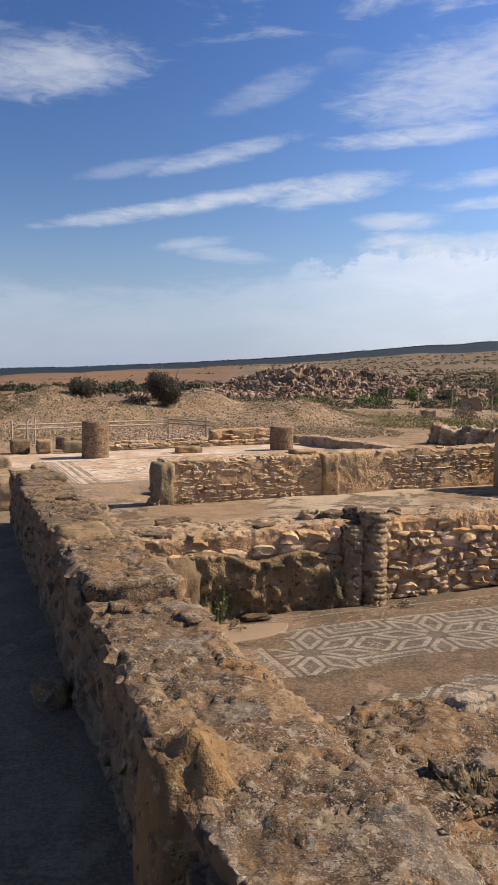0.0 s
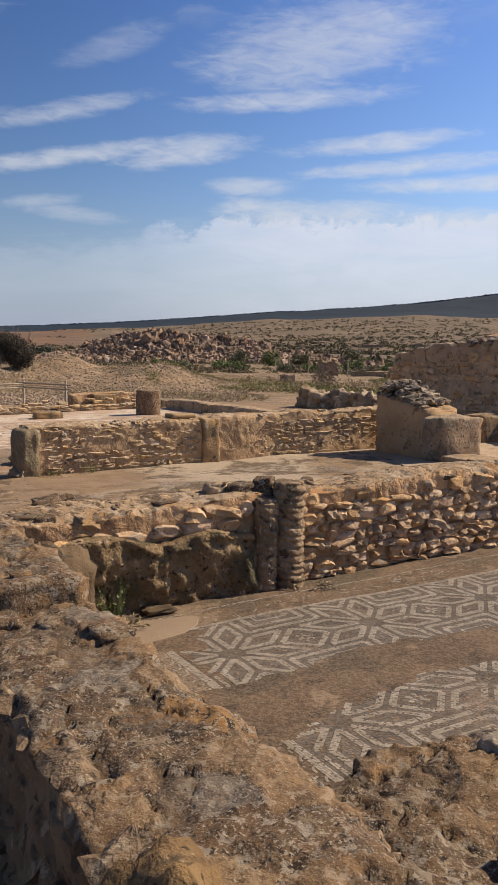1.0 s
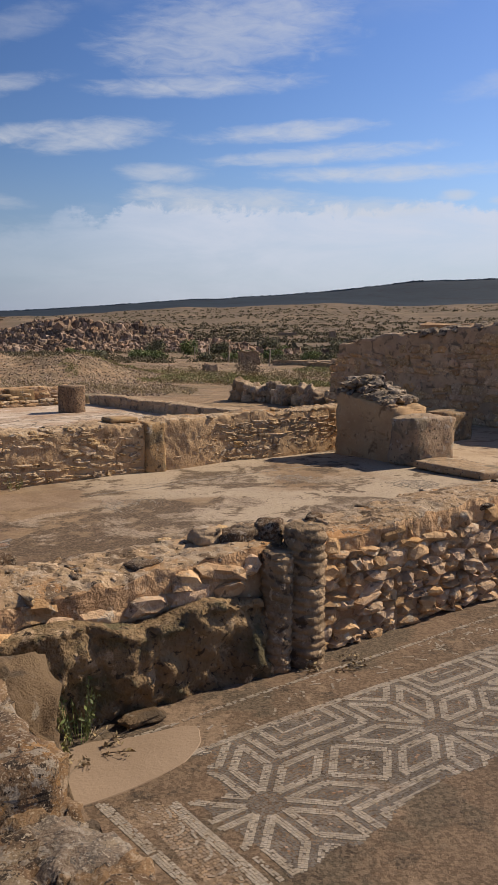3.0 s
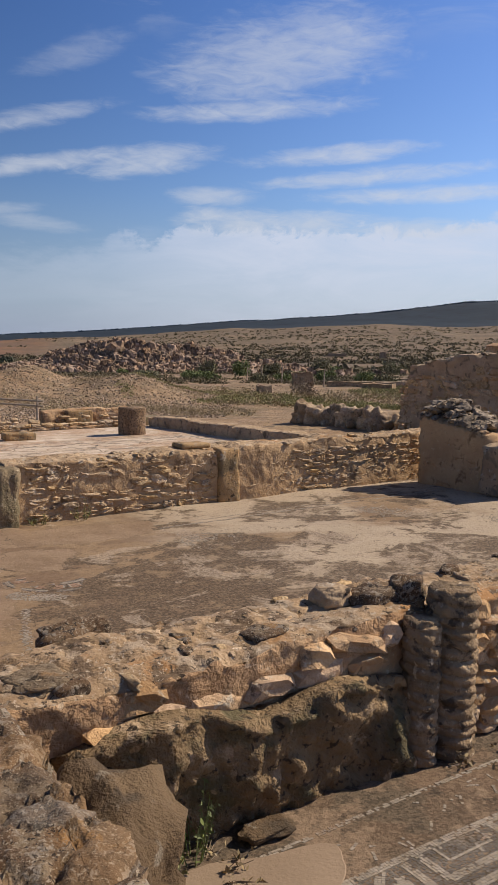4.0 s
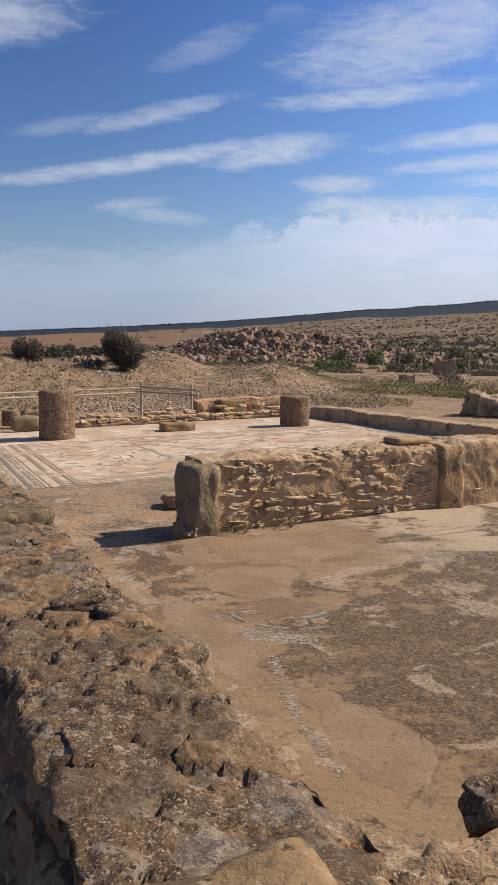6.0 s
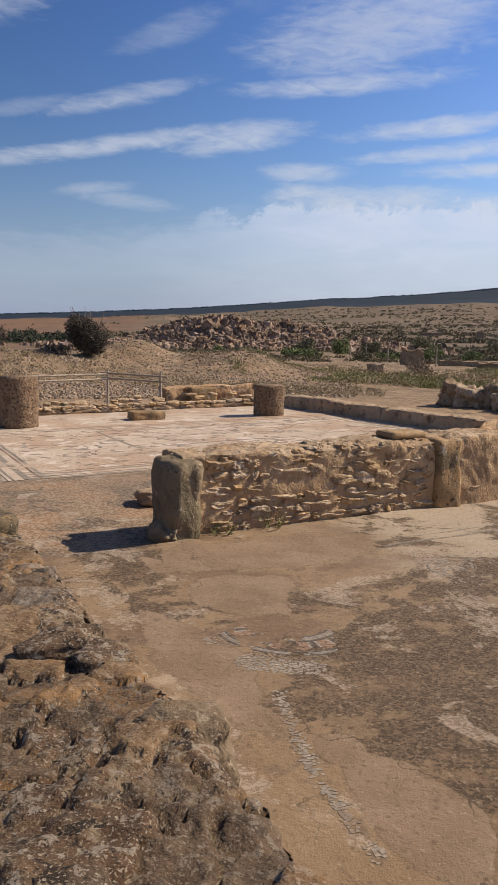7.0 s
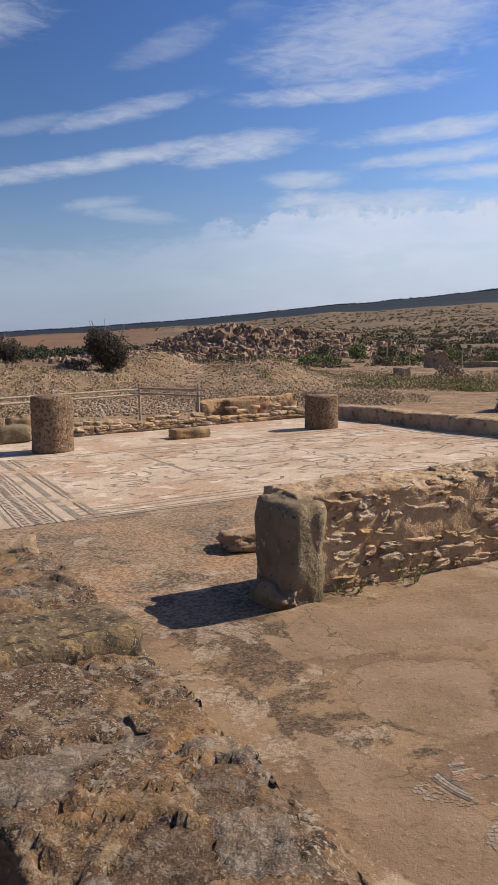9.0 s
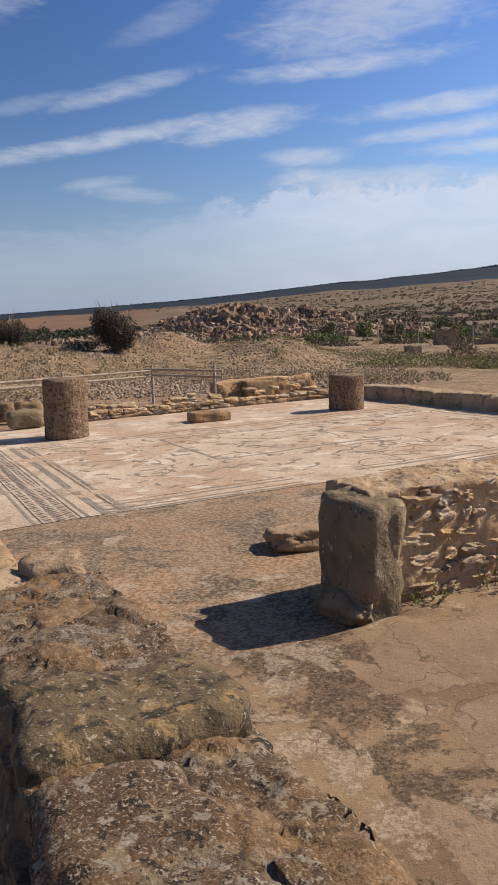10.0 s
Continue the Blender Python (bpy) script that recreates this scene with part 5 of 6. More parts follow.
def medallion():
    o = np.array((7.0, 2.5))
    toward = math.atan2(-0.45, -0.47)

    def wear(c):
        d = c[:, :2] - o
        r, t = np.hypot(d[:, 0], d[:, 1]), np.arctan2(d[:, 1], d[:, 0]) - toward
        t = np.abs((t + math.pi) % (2 * math.pi) - math.pi)
        fan = (t < 1.25 - 0.9 * np.clip(r - 0.25, 0, 1) / 0.4 + 0.3 * fbm(c, 7.0, 3, 17)) & (r > 0.15) & (r < 0.66)
        return ((r > 0.75) | fan) & (fbm(c, 2.6, 4, 17) + 0.7 * fbm(c, 10.0, 4, 19) < 0.42)

    T = Tesserae(0.013, 0.0013, 5, wear)
    for r, colour in ((0.185, "d"), (0.20, "w"), (0.214, "w"), (0.228, "w"), (0.243, "d"), (0.385, "d"), (0.40, "w"), (0.414, "w"), (0.43, "d")):
        n = int(2 * math.pi * r / 0.014)
        t = np.arange(n) * 2 * math.pi / n
        T.tiles(o + r * np.stack([np.cos(t), np.sin(t)], 1), t + math.pi / 2, 0.014, colour)
    for k in range(16):
        t0 = k * math.pi / 8
        for f in np.linspace(-0.16, 0.16, 9):
            d = np.array((math.cos(t0 + f), math.sin(t0 + f)))
            T.row(o + d * 0.26, o + d * (0.375 - 0.25 * abs(f)), "d" if abs(f) > 0.15 else ("r" if abs(f) < 0.09 else "w"))
    for r in np.arange(0.445, 0.66, 0.0145):
        n = int(2 * math.pi * r / 0.0155)
        t = np.arange(n) * 2 * math.pi / n
        T.tiles(o + r * np.stack([np.cos(t), np.sin(t)], 1) + T.rng.normal(0, 0.006, (n, 2)), t + T.rng.uniform(0, 3, n), 0.014, "w" if r > 0.5 else "b")
    # bands and loose fields left of the old pavement
    for b0, b1, rows, col in (((8.28, 3.9), (8.28, 8.0), 1, "w"), ((8.14, 3.9), (8.14, 8.0), 3, "w")):
        T.band(b0, b1, rows, col, 0.85)
    t = T.rng.uniform(0, 1, 420)
    strip = np.stack([5.1 + 1.2 * t, 1.76 + 0.06 * t + 0.20 * t ** 2], 1) + T.rng.normal(0, 0.014, (420, 2))
    T.tiles(strip, T.rng.normal(0.2, 0.2, 420), 0.013, "w")
    for o2 in (np.array((7.45, 4.05)), np.array((6.4, 7.0)), np.array((7.6, 6.3))):
        for r in (0.16, 0.24):
            m = int(2 * math.pi * r / 0.016)
            t = np.arange(m) * 2 * math.pi / m
            T.tiles(o2 + r * np.stack([np.cos(t), np.sin(t)], 1), t, 0.014, "w")
        T.tiles(o2 + T.rng.normal(0, 0.16, (500, 2)), T.rng.uniform(0, 3, 500), 0.013, "w")
    T.build("medallion_mosaic", MATS, "round mosaic medallion left in the patched floor")


medallion()


def court_mosaic():
    """Framed carpets of the court: guilloche bands, double lines and curling tendrils."""
    T = Tesserae(0.016, -0.0022, 6, lambda c: fbm(c, 0.9, 4, 57) + 0.4 * fbm(c, 7.0, 3, 59) < 0.46)
    # outer guilloche beside the corridor side
    for v, rows, col in ((1.50, 2, "w"), (1.56, 1, "d"), (1.88, 1, "d"), (1.94, 2, "w"), (2.10, 5, "w"), (2.24, 2, "b"), (2.30, 3, "w")):
        T.band((12.2, v), (17.2, v), rows, col)
    k = 0
    for u in np.arange(12.2, 17.2, 0.075):
        for v in (1.62, 1.82):
            T.band((u, v - 0.03), (u + 0.045, v + 0.03), 2, "d" if k % 2 else "w")
        T.band((u, 1.68), (u + 0.05, 1.76), 2, "d")
        T.band((u + 0.035, 1.76), (u + 0.07, 1.68), 2, "w")
        k += 1
    for u, rows, col in ((12.25, 3, "w"), (12.36, 2, "b"), (12.55, 3, "w"), (12.68, 1, "b"), (17.0, 2, "b"), (16.8, 2, "w")):
        T.band((u, 2.1), (u, 8.9), rows, col)
    for u, v0, v1 in ((14.2, 4.0, 8.6), (16.3, 4.0, 8.6)):
        T.band((u, v0), (u, v1), 3, "w")
    for v in (4.0, 8.6, 8.75):
        T.band((13.2 if v > 8 else 14.2, v), (16.3, v), 3, "w" if v != 8.75 else "b")
    for i in range(64):
        p = np.array((T.rng.uniform(12.8, 16.7), T.rng.uniform(2.45, 8.5)))
        t, turn = T.rng.uniform(0, 6.3), T.rng.uniform(-0.5, 0.5)
        col = ("b", "r")[i % 2]
        for step in range(int(T.rng.integers(5, 13))):
            q = p + 0.075 * np.array((math.cos(t), math.sin(t)))
            T.band(p, q, 1, col, 0.9)
            p, t = q, t + turn + T.rng.normal(0, 0.12)
    for i in range(240):
        p = np.array((T.rng.uniform(12.8, 16.7), T.rng.uniform(2.45, 8.5)))
        t = T.rng.uniform(0, 6.3)
        T.band(p, p + 0.16 * np.array((math.cos(t), math.sin(t))), 3, "w", 0.9)
    T.build("court_mosaic", MATS, "large pale mosaic carpet with dark framing lines and tendrils")


court_mosaic()


# grey lime patches on the mosaic floor
def lime_patch(u, v, ru, rv, seed, material=None):
    n = 40
    ring = []
    for k in range(n):
        a = 2 * math.pi * k / n
        r = 1 + 0.35 * noise.noise(Vector((math.cos(a) * 1.3 + seed, math.sin(a) * 1.3, seed)))
        ring.append((u + ru * r * math.cos(a), v + rv * r * math.sin(a)))
    pts = np.array([(u, v, 0.0)] + [(a, b, 0.0) for a, b in ring] + [(a + (a - u) * 0.03, b + (b - v) * 0.03, -0.01) for a, b in ring])
    base = 0.012 * fbm(pts, 1.1, 3, 3) + 0.0032
    pts[:, 2] += base
    faces = [(0, 1 + k, 1 + (k + 1) % n) for k in range(n)] + [(1 + k, 1 + n + k, 1 + n + (k + 1) % n, 1 + (k + 1) % n) for k in range(n)]
    ob = new("lime_patch", mesh_of("lime_patch", to_world(pts), faces, material or M_CEMENT, False))
    return tagged(ob, "smooth lime mortar patch mending the floor", "mortar patch", "lime patches of the floors")


lime_patch(2.14, 1.42, 0.17, 0.13, 3)
lime_patch(3.06, 1.62, 0.20, 0.42, 5)


# ---- plants ----
def leaf_faces(rng, centres, size, up=0.3):
    """Small pointed leaves or leaf clumps at the given places: verts and faces."""
    n = len(centres)
    a = rng.normal(0, 1, (n, 3))
    a[:, 2] += up
    a /= np.linalg.norm(a, axis=1, keepdims=True)
    b = np.cross(a, rng.normal(0, 1, (n, 3)))
    b /= np.linalg.norm(b, axis=1, keepdims=True) + 1e-9
    s = (size * rng.uniform(0.5, 1.3, n))[:, None]
    v = np.stack([centres - a * s, centres + b * s * 0.42, centres + a * s, centres - b * s * 0.42], 1).reshape(-1, 3)
    i = np.arange(n)[:, None] * 4
    return v, i + np.array([[0, 1, 2, 3]])


def crown_points(rng, n, rx, ry, rz, lumps=20):
    """Places in an uneven crown: lumps round a middle."""
    c = rng.normal(0, 1, (lumps, 3))
    c /= np.linalg.norm(c, axis=1, keepdims=True)
    c *= rng.uniform(0.35, 0.85, (lumps, 1))
    c[:, 2] = c[:, 2] * 0.85 - 0.05
    k = rng.integers(0, lumps, n)
    d = rng.normal(0, 1, (n, 3))
    d /= np.linalg.norm(d, axis=1, keepdims=True)
    p = c[k] + d * (rng.uniform(0.15, 0.46, (n, 1)) ** 0.8)
    return p * np.array((rx, ry, rz))


def bush(x, y, w, h, leaves, leaf, material, label, seed, twigs=14, name="bush", category="bush"):
    rng = np.random.default_rng(seed)
    z = float(ground_z(x, y))
    root = tagged(new(name), label, category)
    root.location = (x, y, z)
    bm = bmesh.new()
    for k in range(twigs):
        t = rng.uniform(0, 6.28)
        r = rng.uniform(0.2, 0.95)
        a = Vector((0.06 * w * math.cos(t), 0.06 * w * math.sin(t), -0.05))
        b = Vector((r * 0.28 * w * math.cos(t), r * 0.28 * w * math.sin(t), h * rng.uniform(0.35, 0.6)))
        c = Vector((r * 0.5 * w * math.cos(t), r * 0.5 * w * math.sin(t), h * rng.uniform(0.75, 1.12)))
        pole(bm, a, b, 0.018 * h, 0.012 * h, 5)
        pole(bm, b, c, 0.011 * h, 0.003 * h, 4)
    tagged(part("stem", bm, M_TWIG, root), kind="stuff")
    p = crown_points(rng, leaves, w / 2, w / 2, h * 0.52)
    p[:, 2] = np.abs(p[:, 2] + h * 0.44)
    v, f = leaf_faces(rng, p, leaf)
    ob = new("crown", mesh_of("crown", v, f, material, False))
    ob.parent = root
    return root


bush(-17.6, 34.0, 1.85, 1.85, 15000, 0.05, M_LEAF_D, "dark grey-green thorn bush with bare top twigs", 1, 26)
bush(-20.6, 31.2, 1.2, 1.2, 5000, 0.045, M_LEAF_D, "low grey thorn bush on the mound", 2, 16)
bush(-18.6, 33.3, 1.6, 0.5, 900, 0.05, M_LEAF_D, "low spreading dark scrub", 3, 10)
bush(-20.8, 95.0, 2.6, 2.0, 1500, 0.15, M_LEAF_P, "dark rounded shrub on the plain", 4)
bush(-16.2, 92.0, 2.2, 1.9, 1500, 0.14, M_LEAF_G, "bright green shrub on the plain", 5)
bush(-13.6, 99.0, 2.4, 2.0, 1500, 0.14, M_LEAF_P, "olive-coloured shrub on the plain", 6)
bush(-18.2, 78.0, 3.4, 0.9, 1700, 0.14, M_LEAF_G, "low spreading green shrub", 7)
bush(-22.6, 76.0, 3.0, 0.8, 1500, 0.14, M_LEAF_P, "low spreading dull green shrub", 8)
bush(-4.6, 45.6, 1.6, 0.95, 1400, 0.06, M_TWIG, "dry grey dome-shaped bush", 9, 30)
bush(-5.6, 78.0, 2.0, 1.3, 1400, 0.13, M_LEAF_G, "green shrub beside low ruins", 10)
bush(-2.2, 84.0, 2.4, 1.2, 1400, 0.13, M_LEAF_G, "broad green shrub beside low ruins", 11)
bush(-9.0, 118.0, 3.4, 2.4, 1200, 0.17, M_LEAF_P, "grey-green shrub on the plain", 12)
bush(1.0, 120.0, 4.6, 2.2, 1200, 0.17, M_LEAF_P, "grey-green shrub among the ruins", 13)
bush(-27.8, 33.0, 1.3, 0.8, 900, 0.05, M_LEAF_G, "small dark green shrub by the field", 14)
bush(-29.0, 35.0, 1.0, 0.7, 800, 0.05, M_LEAF_G, "small green shrub by the field", 15)
srng = random.Random(61)
for k in range(26):
    az, d = radians(srng.uniform(-20, 14)), srng.uniform(62, 170)
    w = srng.uniform(1.4, 2.8)
    bush(-1.0 + d * math.sin(az), 2.0 + d * math.cos(az), w, w * srng.uniform(0.4, 0.6), 700, 0.13, M_LEAF_P if k % 4 else M_LEAF_G, "dusty olive shrub on the dry plain" if k % 4 else "green shrub on the dry plain", 100 + k, 8)["group"] = "shrubs on the plain"
for k, (u, h) in enumerate(((6.2, 2.02), (7.4, 1.95), (8.3, 1.88))):
    p = W3(u, 12.4, h)
    rngd = np.random.default_rng(50 + k)
    bm = bmesh.new()
    for j in range(40):
        t, r = rngd.uniform(0, 6.28), rngd.uniform(0.05, 0.28)
        b0 = Vector((0.25 * math.cos(t) * rngd.uniform(0, 1), 0.2 * math.sin(t), 0))
        pole(bm, b0, b0 + Vector((r * math.cos(t), r * math.sin(t), rngd.uniform(0.15, 0.42))), 0.006, 0.002, 4)
    ob = part("dry_weed", bm, M_DRY, None)
    ob.location = p
    tagged(ob, "dry straw-coloured weed on the tall wall's top", "weed", "dry weeds on the wall")


def tufts(name, label, seed, n, place, size, leaf, per, material, tall=0.7):
    """Many low plants in one object."""
    rng = np.random.default_rng(seed)
    xy = place(rng, n)
    z = ground_z(xy[:, 0], xy[:, 1])
    base = np.column_stack([xy, z])
    s = size * rng.uniform(0.45, 1.5, len(xy))
    d = rng.normal(0, 1, (len(xy), per, 3))
    d /= np.linalg.norm(d, axis=2, keepdims=True)
    d *= rng.uniform(0.4, 1.0, (len(xy), per, 1))
    d[:, :, 2] = np.abs(d[:, :, 2]) * tall
    p = (base[:, None, :] + d * s[:, None, None]).reshape(-1, 3)
    v, f = leaf_faces(rng, p, np.repeat(s, per) * leaf)
    ob = new(name, mesh_of(name, v, f, material, False))
    return tagged(ob, label, "vegetation", kind="stuff")


def polar(az0, az1, d0, d1, power=1.0):
    def go(rng, n):
        az = np.radians(rng.uniform(az0, az1, n))
        d = d0 * (d1 / d0) ** (rng.uniform(0, 1, n) ** power)
        return np.column_stack([EYE0[0] + d * np.sin(az), EYE0[1] + d * np.cos(az)])
    return go


def clumped(place, scale, cut, seed):
    def go(rng, n):
        xy = place(rng, n * 3)
        c = fbm(np.column_stack([xy, np.zeros(len(xy))]), scale, 3, seed)
        return xy[c > cut][:n]
    return go


tufts("scrub_mid", "scattered grey-green scrub on the dry plain", 21, 3600, clumped(polar(-24, 30, 56, 240), 0.10, -0.06, 5), 0.46, 0.20, 36, M_SCRUB)
tufts("scrub_far", "scattered dark scrub on the distant slope", 22, 11000, clumped(polar(-26, 32, 170, 880), 0.012, -0.25, 6), 1.6, 0.40, 12, M_SCRUB, 0.6)
tufts("scrub_field", "scattered scrub along the brown fields", 23, 500, clumped(polar(-46, -24, 60, 800), 0.01, 0.0, 7), 1.1, 0.5, 10, M_SCRUB, 0.6)
tufts("weed_strip", "green weeds in the hollow before the plain", 24, 4600, clumped(polar(-18, 12, 34, 60), 0.09, 0.05, 8), 0.20, 0.17, 34, M_WEED, 0.8)
tufts("dry_herbs", "straw-coloured dry herbs and thistles", 25, 900, clumped(polar(-22, 6, 33, 60), 0.16, 0.10, 9), 0.24, 0.18, 30, M_DRY, 1.2)
tufts("mound_grass", "sparse dry tufts on the spoil mounds", 26, 5200, clumped(polar(-48, -12, 25, 50), 0.16, 0.02, 10), 0.14, 0.22, 24, M_MOUND, 0.8)
tufts("mound_straw", "straw tufts on the spoil mounds", 27, 2200, clumped(polar(-48, -8, 24, 50), 0.2, 0.08, 11), 0.15, 0.2, 26, M_DRY, 1.0)
tufts("olive_grove", "rows of dark olive trees beyond the field", 28, 420, polar(-47, -25.5, 250, 420), 2.4, 0.20, 70, M_LEAF_OLIVE, 1.0)
tufts("hill_wood", "dark woodland along the ridge", 29, 6000, polar(-50, 32, 1440, 1600), 1.5, 0.6, 9, M_HAZY_CANOPY, 0.9)


def pebbles(name, label, seed, n, place, size, material, squash=0.6, lift=0.0):
    """Loose stones in one object, five-sided lumps."""
    rng = np.random.default_rng(seed)
    xy = place(rng, n)
    n = len(xy)
    z = ground_z(xy[:, 0], xy[:, 1]) + lift
    s = size * rng.uniform(0.3, 1.0, n) ** 1.5
    ring = np.arange(5) * 2 * math.pi / 5
    low = np.stack([np.cos(ring), np.sin(ring), 0 * ring - 0.3], 1)
    up = np.stack([0.6 * np.cos(ring + 0.5), 0.6 * np.sin(ring + 0.5), 0 * ring + squash], 1)
    shape = np.concatenate([low, up])
    v = shape[None] * s[:, None, None] * rng.uniform(0.65, 1.3, (n, 10, 1)) + np.column_stack([xy, z])[:, None]
    f5 = [(k, (k + 1) % 5, 5 + k) for k in range(5)] + [((k + 1) % 5, 5 + (k + 1) % 5, 5 + k) for k in range(5)]
    tri = np.array(f5)[None] + (np.arange(n) * 10)[:, None, None]
    faces = [tuple(t) for t in tri.reshape(-1, 3)] + [tuple(5 + k + 10 * i for k in range(5)) for i in range(n)]
    ob = new(name, mesh_of(name, v.reshape(-1, 3), faces, material, False))
    return tagged(ob, label, "stones", kind="stuff")


pebbles("mound_rubble", "loose pale stones strewn over the spoil mounds", 31, 26000, polar(-50, -10, 23, 46), 0.075, M_SCREE)
pebbles("plain_rubble", "loose stones on the plain", 32, 2200, polar(-24, 28, 36, 160), 0.13, M_SCREE)
pebbles("rock_scree", "small broken rocks over and round the great heap", 34, 5200, lambda rng, n: np.column_stack([rng.normal(-35.5, 12.0, n), rng.normal(118.5, 4.5, n)]), 0.85, M_ROCKBITS, 0.9)
pebbles("site_gravel", "small stones behind the court", 33, 1200, polar(-44, -12, 20.5, 27), 0.05, M_SCREE)


def in_plan(*boxes):
    """Places in rectangles of the plan: (u0, u1, v0, v1, share)."""
    def go(rng, n):
        rows = []
        for u0, u1, v0, v1, share in boxes:
            k = int(n * share)
            u, v = rng.uniform(u0, u1, k), v0 + (v1 - v0) * rng.uniform(0, 1, k) ** 2
            rows.append(np.column_stack([UX * u + VX * v, UY * u + VY * v]))
        return np.concatenate(rows)
    return go


pebbles("floor_crumbs", "small crumbs of stone along the walls' feet", 36, 900, in_plan((3.15, 3.4, 1.2, 6.0, 0.2), (8.75, 9.0, 2.6, 7.6, 0.2), (4.2, 8.4, 1.12, 1.5, 0.25), (9.3, 12.0, 0.9, 3.5, 0.15), (0.6, 3.3, 1.1, 1.5, 0.2)), 0.014, M_STUFF, 0.7, 0.036)

# ---- the heap of great rocks on the plain ----
ROCKS = [boulder_mesh("rock", 500 + k, M_ROCK, 2, 0.5, 0.65, False) for k in range(10)]
rock_heap = tagged(new("rock_heap"), "long heap of great broken grey-brown rocks", "rock heap")
rng = random.Random(12)
for k in range(296):
    t = rng.uniform(-1.1, 1.1)
    x = -36.5 + 18.0 * t + rng.gauss(0, 0.8)
    y = 120.0 + rng.gauss(0, 3.2) - 2.0
    s = rng.uniform(0.40, 0.95) * (1.25 - 0.4 * abs(t))
    m = Matrix.LocRotScale((x, y, float(ground_z(x, y)) + 0.22 * s), Euler((rng.uniform(0, 6), rng.uniform(0, 6), rng.uniform(0, 6))), (s * rng.uniform(0.9, 1.8), s * rng.uniform(0.8, 1.4), s * rng.uniform(0.7, 1.3)))
    piece("rock", rng.choice(ROCKS), rock_heap, m)
for x, y, sx, sz, lift in ((-34.6, 118.5, 2.0, 2.6, 0.9), (-39.8, 118.0, 2.5, 2.1, 0.9), (-36.9, 117.0, 1.7, 1.6, 0.3), (-29.5, 117.0, 1.8, 1.7, 0.3)):
    piece("rock", ROCKS[3], rock_heap, Matrix.LocRotScale((x, y, float(ground_z(x, y)) + lift), Euler((0.3, 0.2, x)), (sx, sx, sz)))


# ---- ruins on the plain ----
def ruin_block(x, y, w, d, h, turn, label, material=M_BLOCK, category="ruin", seed=1):
    bm = bmesh.new()
    bmesh.ops.create_cube(bm, size=1.0)
    bmesh.ops.subdivide_edges(bm, edges=bm.edges[:], cuts=4, use_grid_fill=True)
    for v in bm.verts:
        v.co = Vector((v.co.x * w, v.co.y * d, v.co.z * h))
        v.co += Vector((noise.noise(v.co * 1.7 + Vector((seed, 0, 0))), noise.noise(v.co * 1.7 + Vector((0, seed, 0))), 1.6 * noise.noise(v.co * 2.3 + Vector((0, 0, seed))) * (v.co.z > 0))) * 0.13 * min(h, 1.0)
    ob = part("ruined_wall", bm, material, None)
    ob.matrix_world = pose(x, y, float(ground_z(x, y)) + h / 2 - 0.08, 0, 0, turn)
    return tagged(ob, label, category)


ruin_block(-6.2, 61.0, 1.5, 1.2, 1.05, 15, "squared ruined wall stump among weeds", seed=2)
ruin_block(-2.6, 60.0, 3.4, 0.7, 0.42, -12, "low broken wall on the plain", M_BLOCK, seed=3)
ruin_block(0.5, 66.0, 5.0, 0.8, 0.45, 8, "low broken wall on the plain", M_BLOCK, seed=4)
ruin_block(-0.6, 57.0, 2.2, 0.7, 0.45, -20, "low broken wall on the plain", M_BLOCK, seed=5)
ruin_block(4.0, 90.0, 8.0, 1.0, 0.5, 5, "long low broken wall on the plain", M_BLOCK, seed=6)
ruin_block(-7.4, 49.5, 0.8, 0.6, 0.55, 30, "single ochre block among weeds", seed=7)
ruin_block(5.0, 28.0, 4.6, 0.8, 2.35, -41, "taller fragment of ruined wall behind", M_MORTAR, seed=8)
ruin_block(-0.1, 372.0, 2.6, 2.6, 4.2, 12, "small pale tower on the distant slope", M_CEMENT, "tower", 9)
ruin_block(-22.0, 395.0, 9.0, 4.0, 1.4, 4, "pale low ruin on the distant slope", M_CEMENT, "ruin", 10)
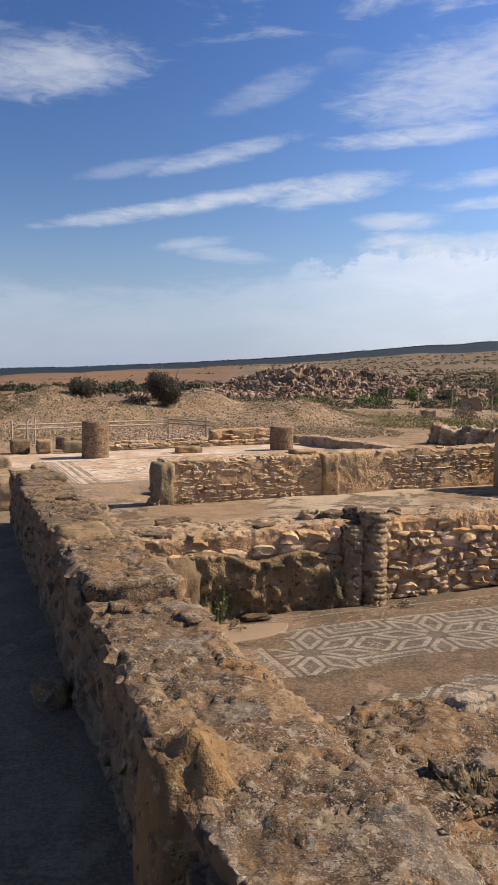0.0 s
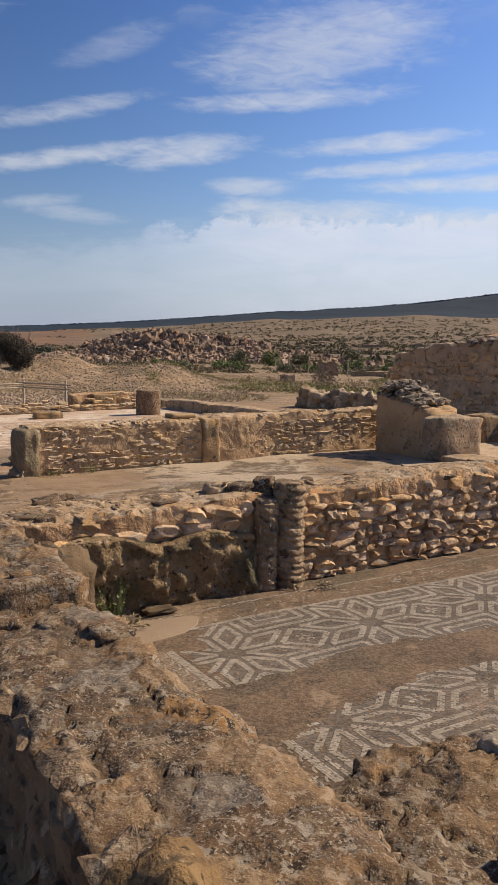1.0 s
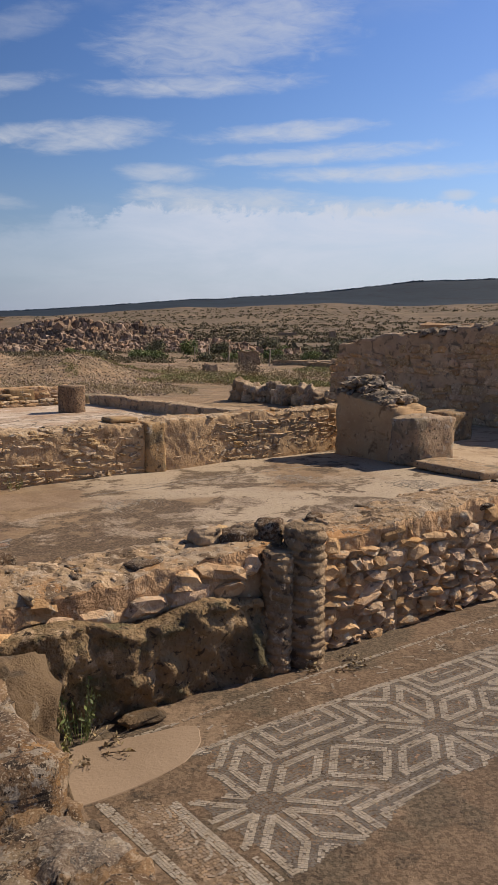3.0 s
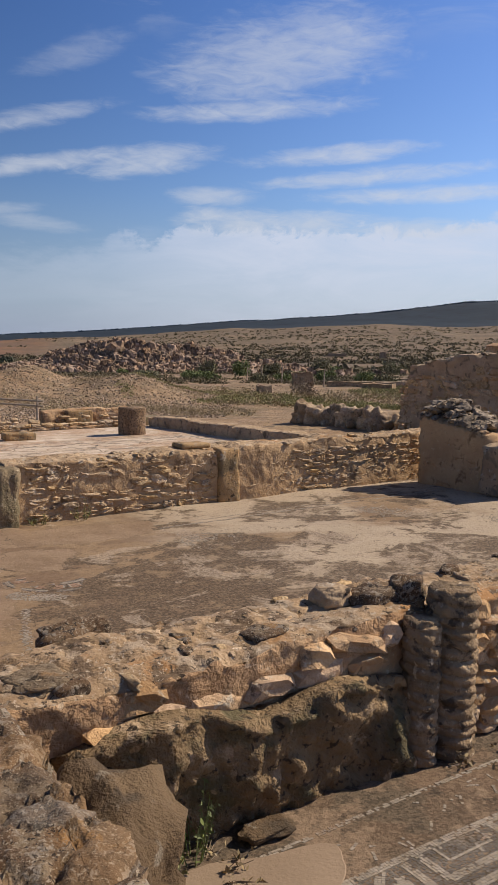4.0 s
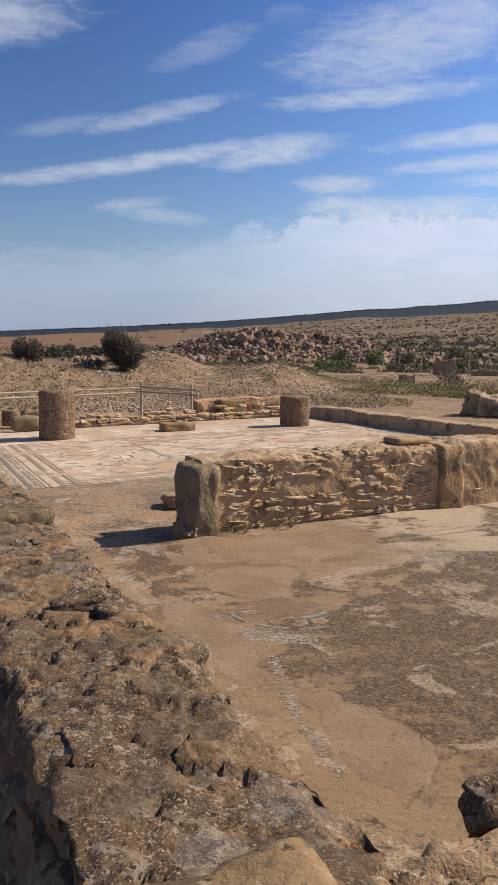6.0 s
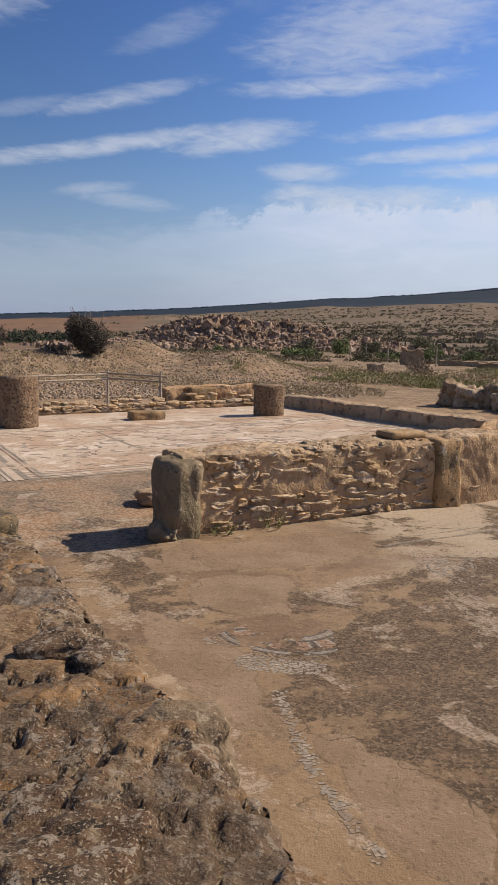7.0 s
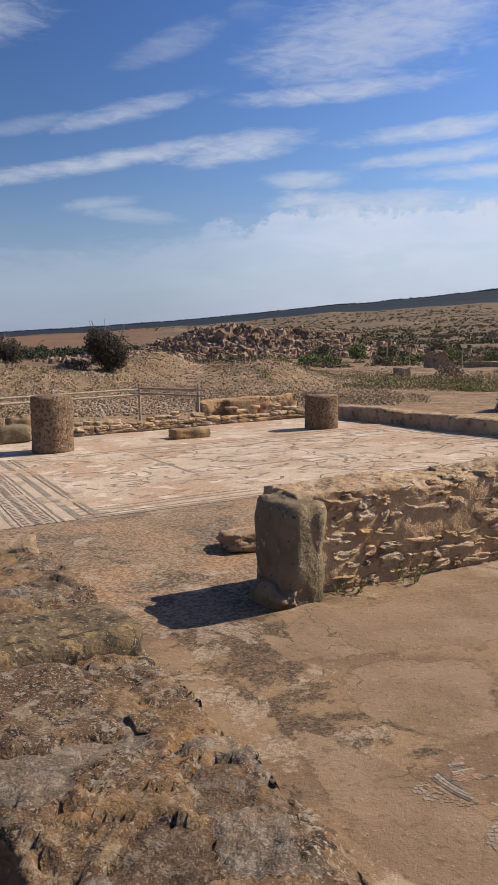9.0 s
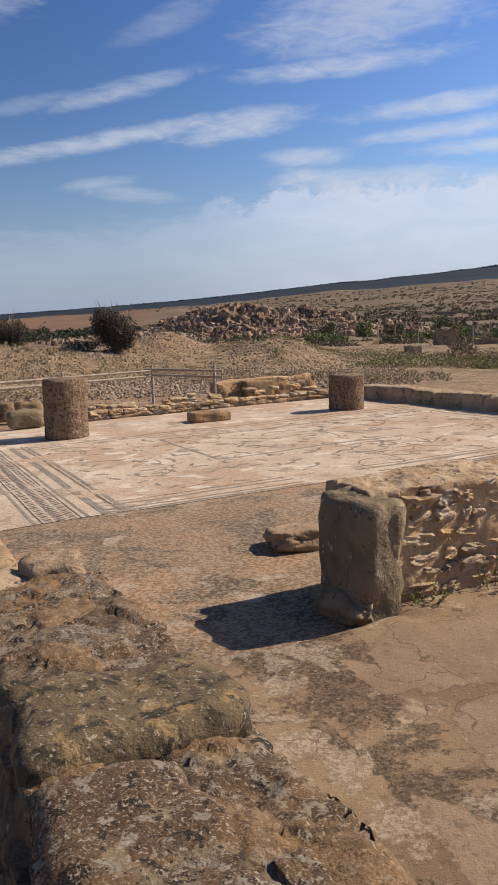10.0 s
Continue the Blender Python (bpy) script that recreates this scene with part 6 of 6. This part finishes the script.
for x, y, h in ((-8.6, 68.0, 1.5), (-10.6, 70.0, 1.4), (-12.2, 72.0, 1.3), (-4.4, 58.0, 1.2)):
    g = float(ground_z(x, y))
    bm = bmesh.new()
    pole(bm, (x, y, g - 0.1), (x + 0.05, y, g + h), 0.05, 0.045, 7)
    tagged(part("boundary_post", bm, M_WOOD, None), "thin wooden post standing on the plain", "post", "posts on the plain")

# ---- weeds in the ruin ----
def sprig(u, v, h, n, tall, material, label, seed, spread=0.08, name="weed"):
    rng = np.random.default_rng(seed)
    root = tagged(new(name), label, "weed")
    root.location = W3(u, v, h)
    bm = bmesh.new()
    leaves = []
    for k in range(n):
        t = rng.uniform(0, 6.28)
        a = Vector((spread * 0.4 * math.cos(t), spread * 0.4 * math.sin(t), -0.01))
        b = a + Vector((spread * math.cos(t) * rng.uniform(0.2, 1), spread * math.sin(t) * rng.uniform(0.2, 1), tall * rng.uniform(0.4, 1)))
        pole(bm, a, b, 0.0025, 0.001, 4)
        leaves += [tuple(a.lerp(b, f)) for f in rng.uniform(0.2, 1, 9)]
    tagged(part("stem", bm, M_TWIG if material is M_DRY else material, root), kind="stuff")
    vv, ff = leaf_faces(rng, np.array(leaves) + rng.normal(0, 0.008, (len(leaves), 3)), 0.013)
    ob = new("leaves", mesh_of("leaves", vv, ff, material, False))
    ob.parent = root
    return root


sprig(3.33, 1.66, 0.0, 16, 0.26, M_LEAF_G, "small green weed at the wall's foot", 3)
sprig(3.33, 1.52, 0.0, 14, 0.16, M_WEED, "low green weed at the wall's foot", 4, 0.12)
sprig(3.26, 1.64, 0.0, 22, 0.05, M_DRY, "dry litter of twigs at the wall's foot", 5, 0.18)
sprig(3.28, 2.98, 0.0, 20, 0.06, M_DRY, "dry twigs lying by the wall", 6, 0.16)
sprig(8.98, 3.42, 0.0, 12, 0.22, M_WEED, "thin weed growing on the court wall", 7, 0.10)
sprig(8.96, 2.95, 0.0, 12, 0.12, M_WEED, "low weed at the court wall's foot", 8, 0.10)
sprig(1.0, 1.18, 0.0, 12, 0.16, M_WEED, "low weed beside the wall", 9, 0.10)
sprig(-0.12, 1.36, 0.47, 30, 0.09, M_MOUND, "dry brown herb growing on the broad wall", 10, 0.10)
sprig(3.30, 1.45, 0.0, 18, 0.30, M_LEAF_G, "tall thin green weed in the room's corner", 11, 0.07)
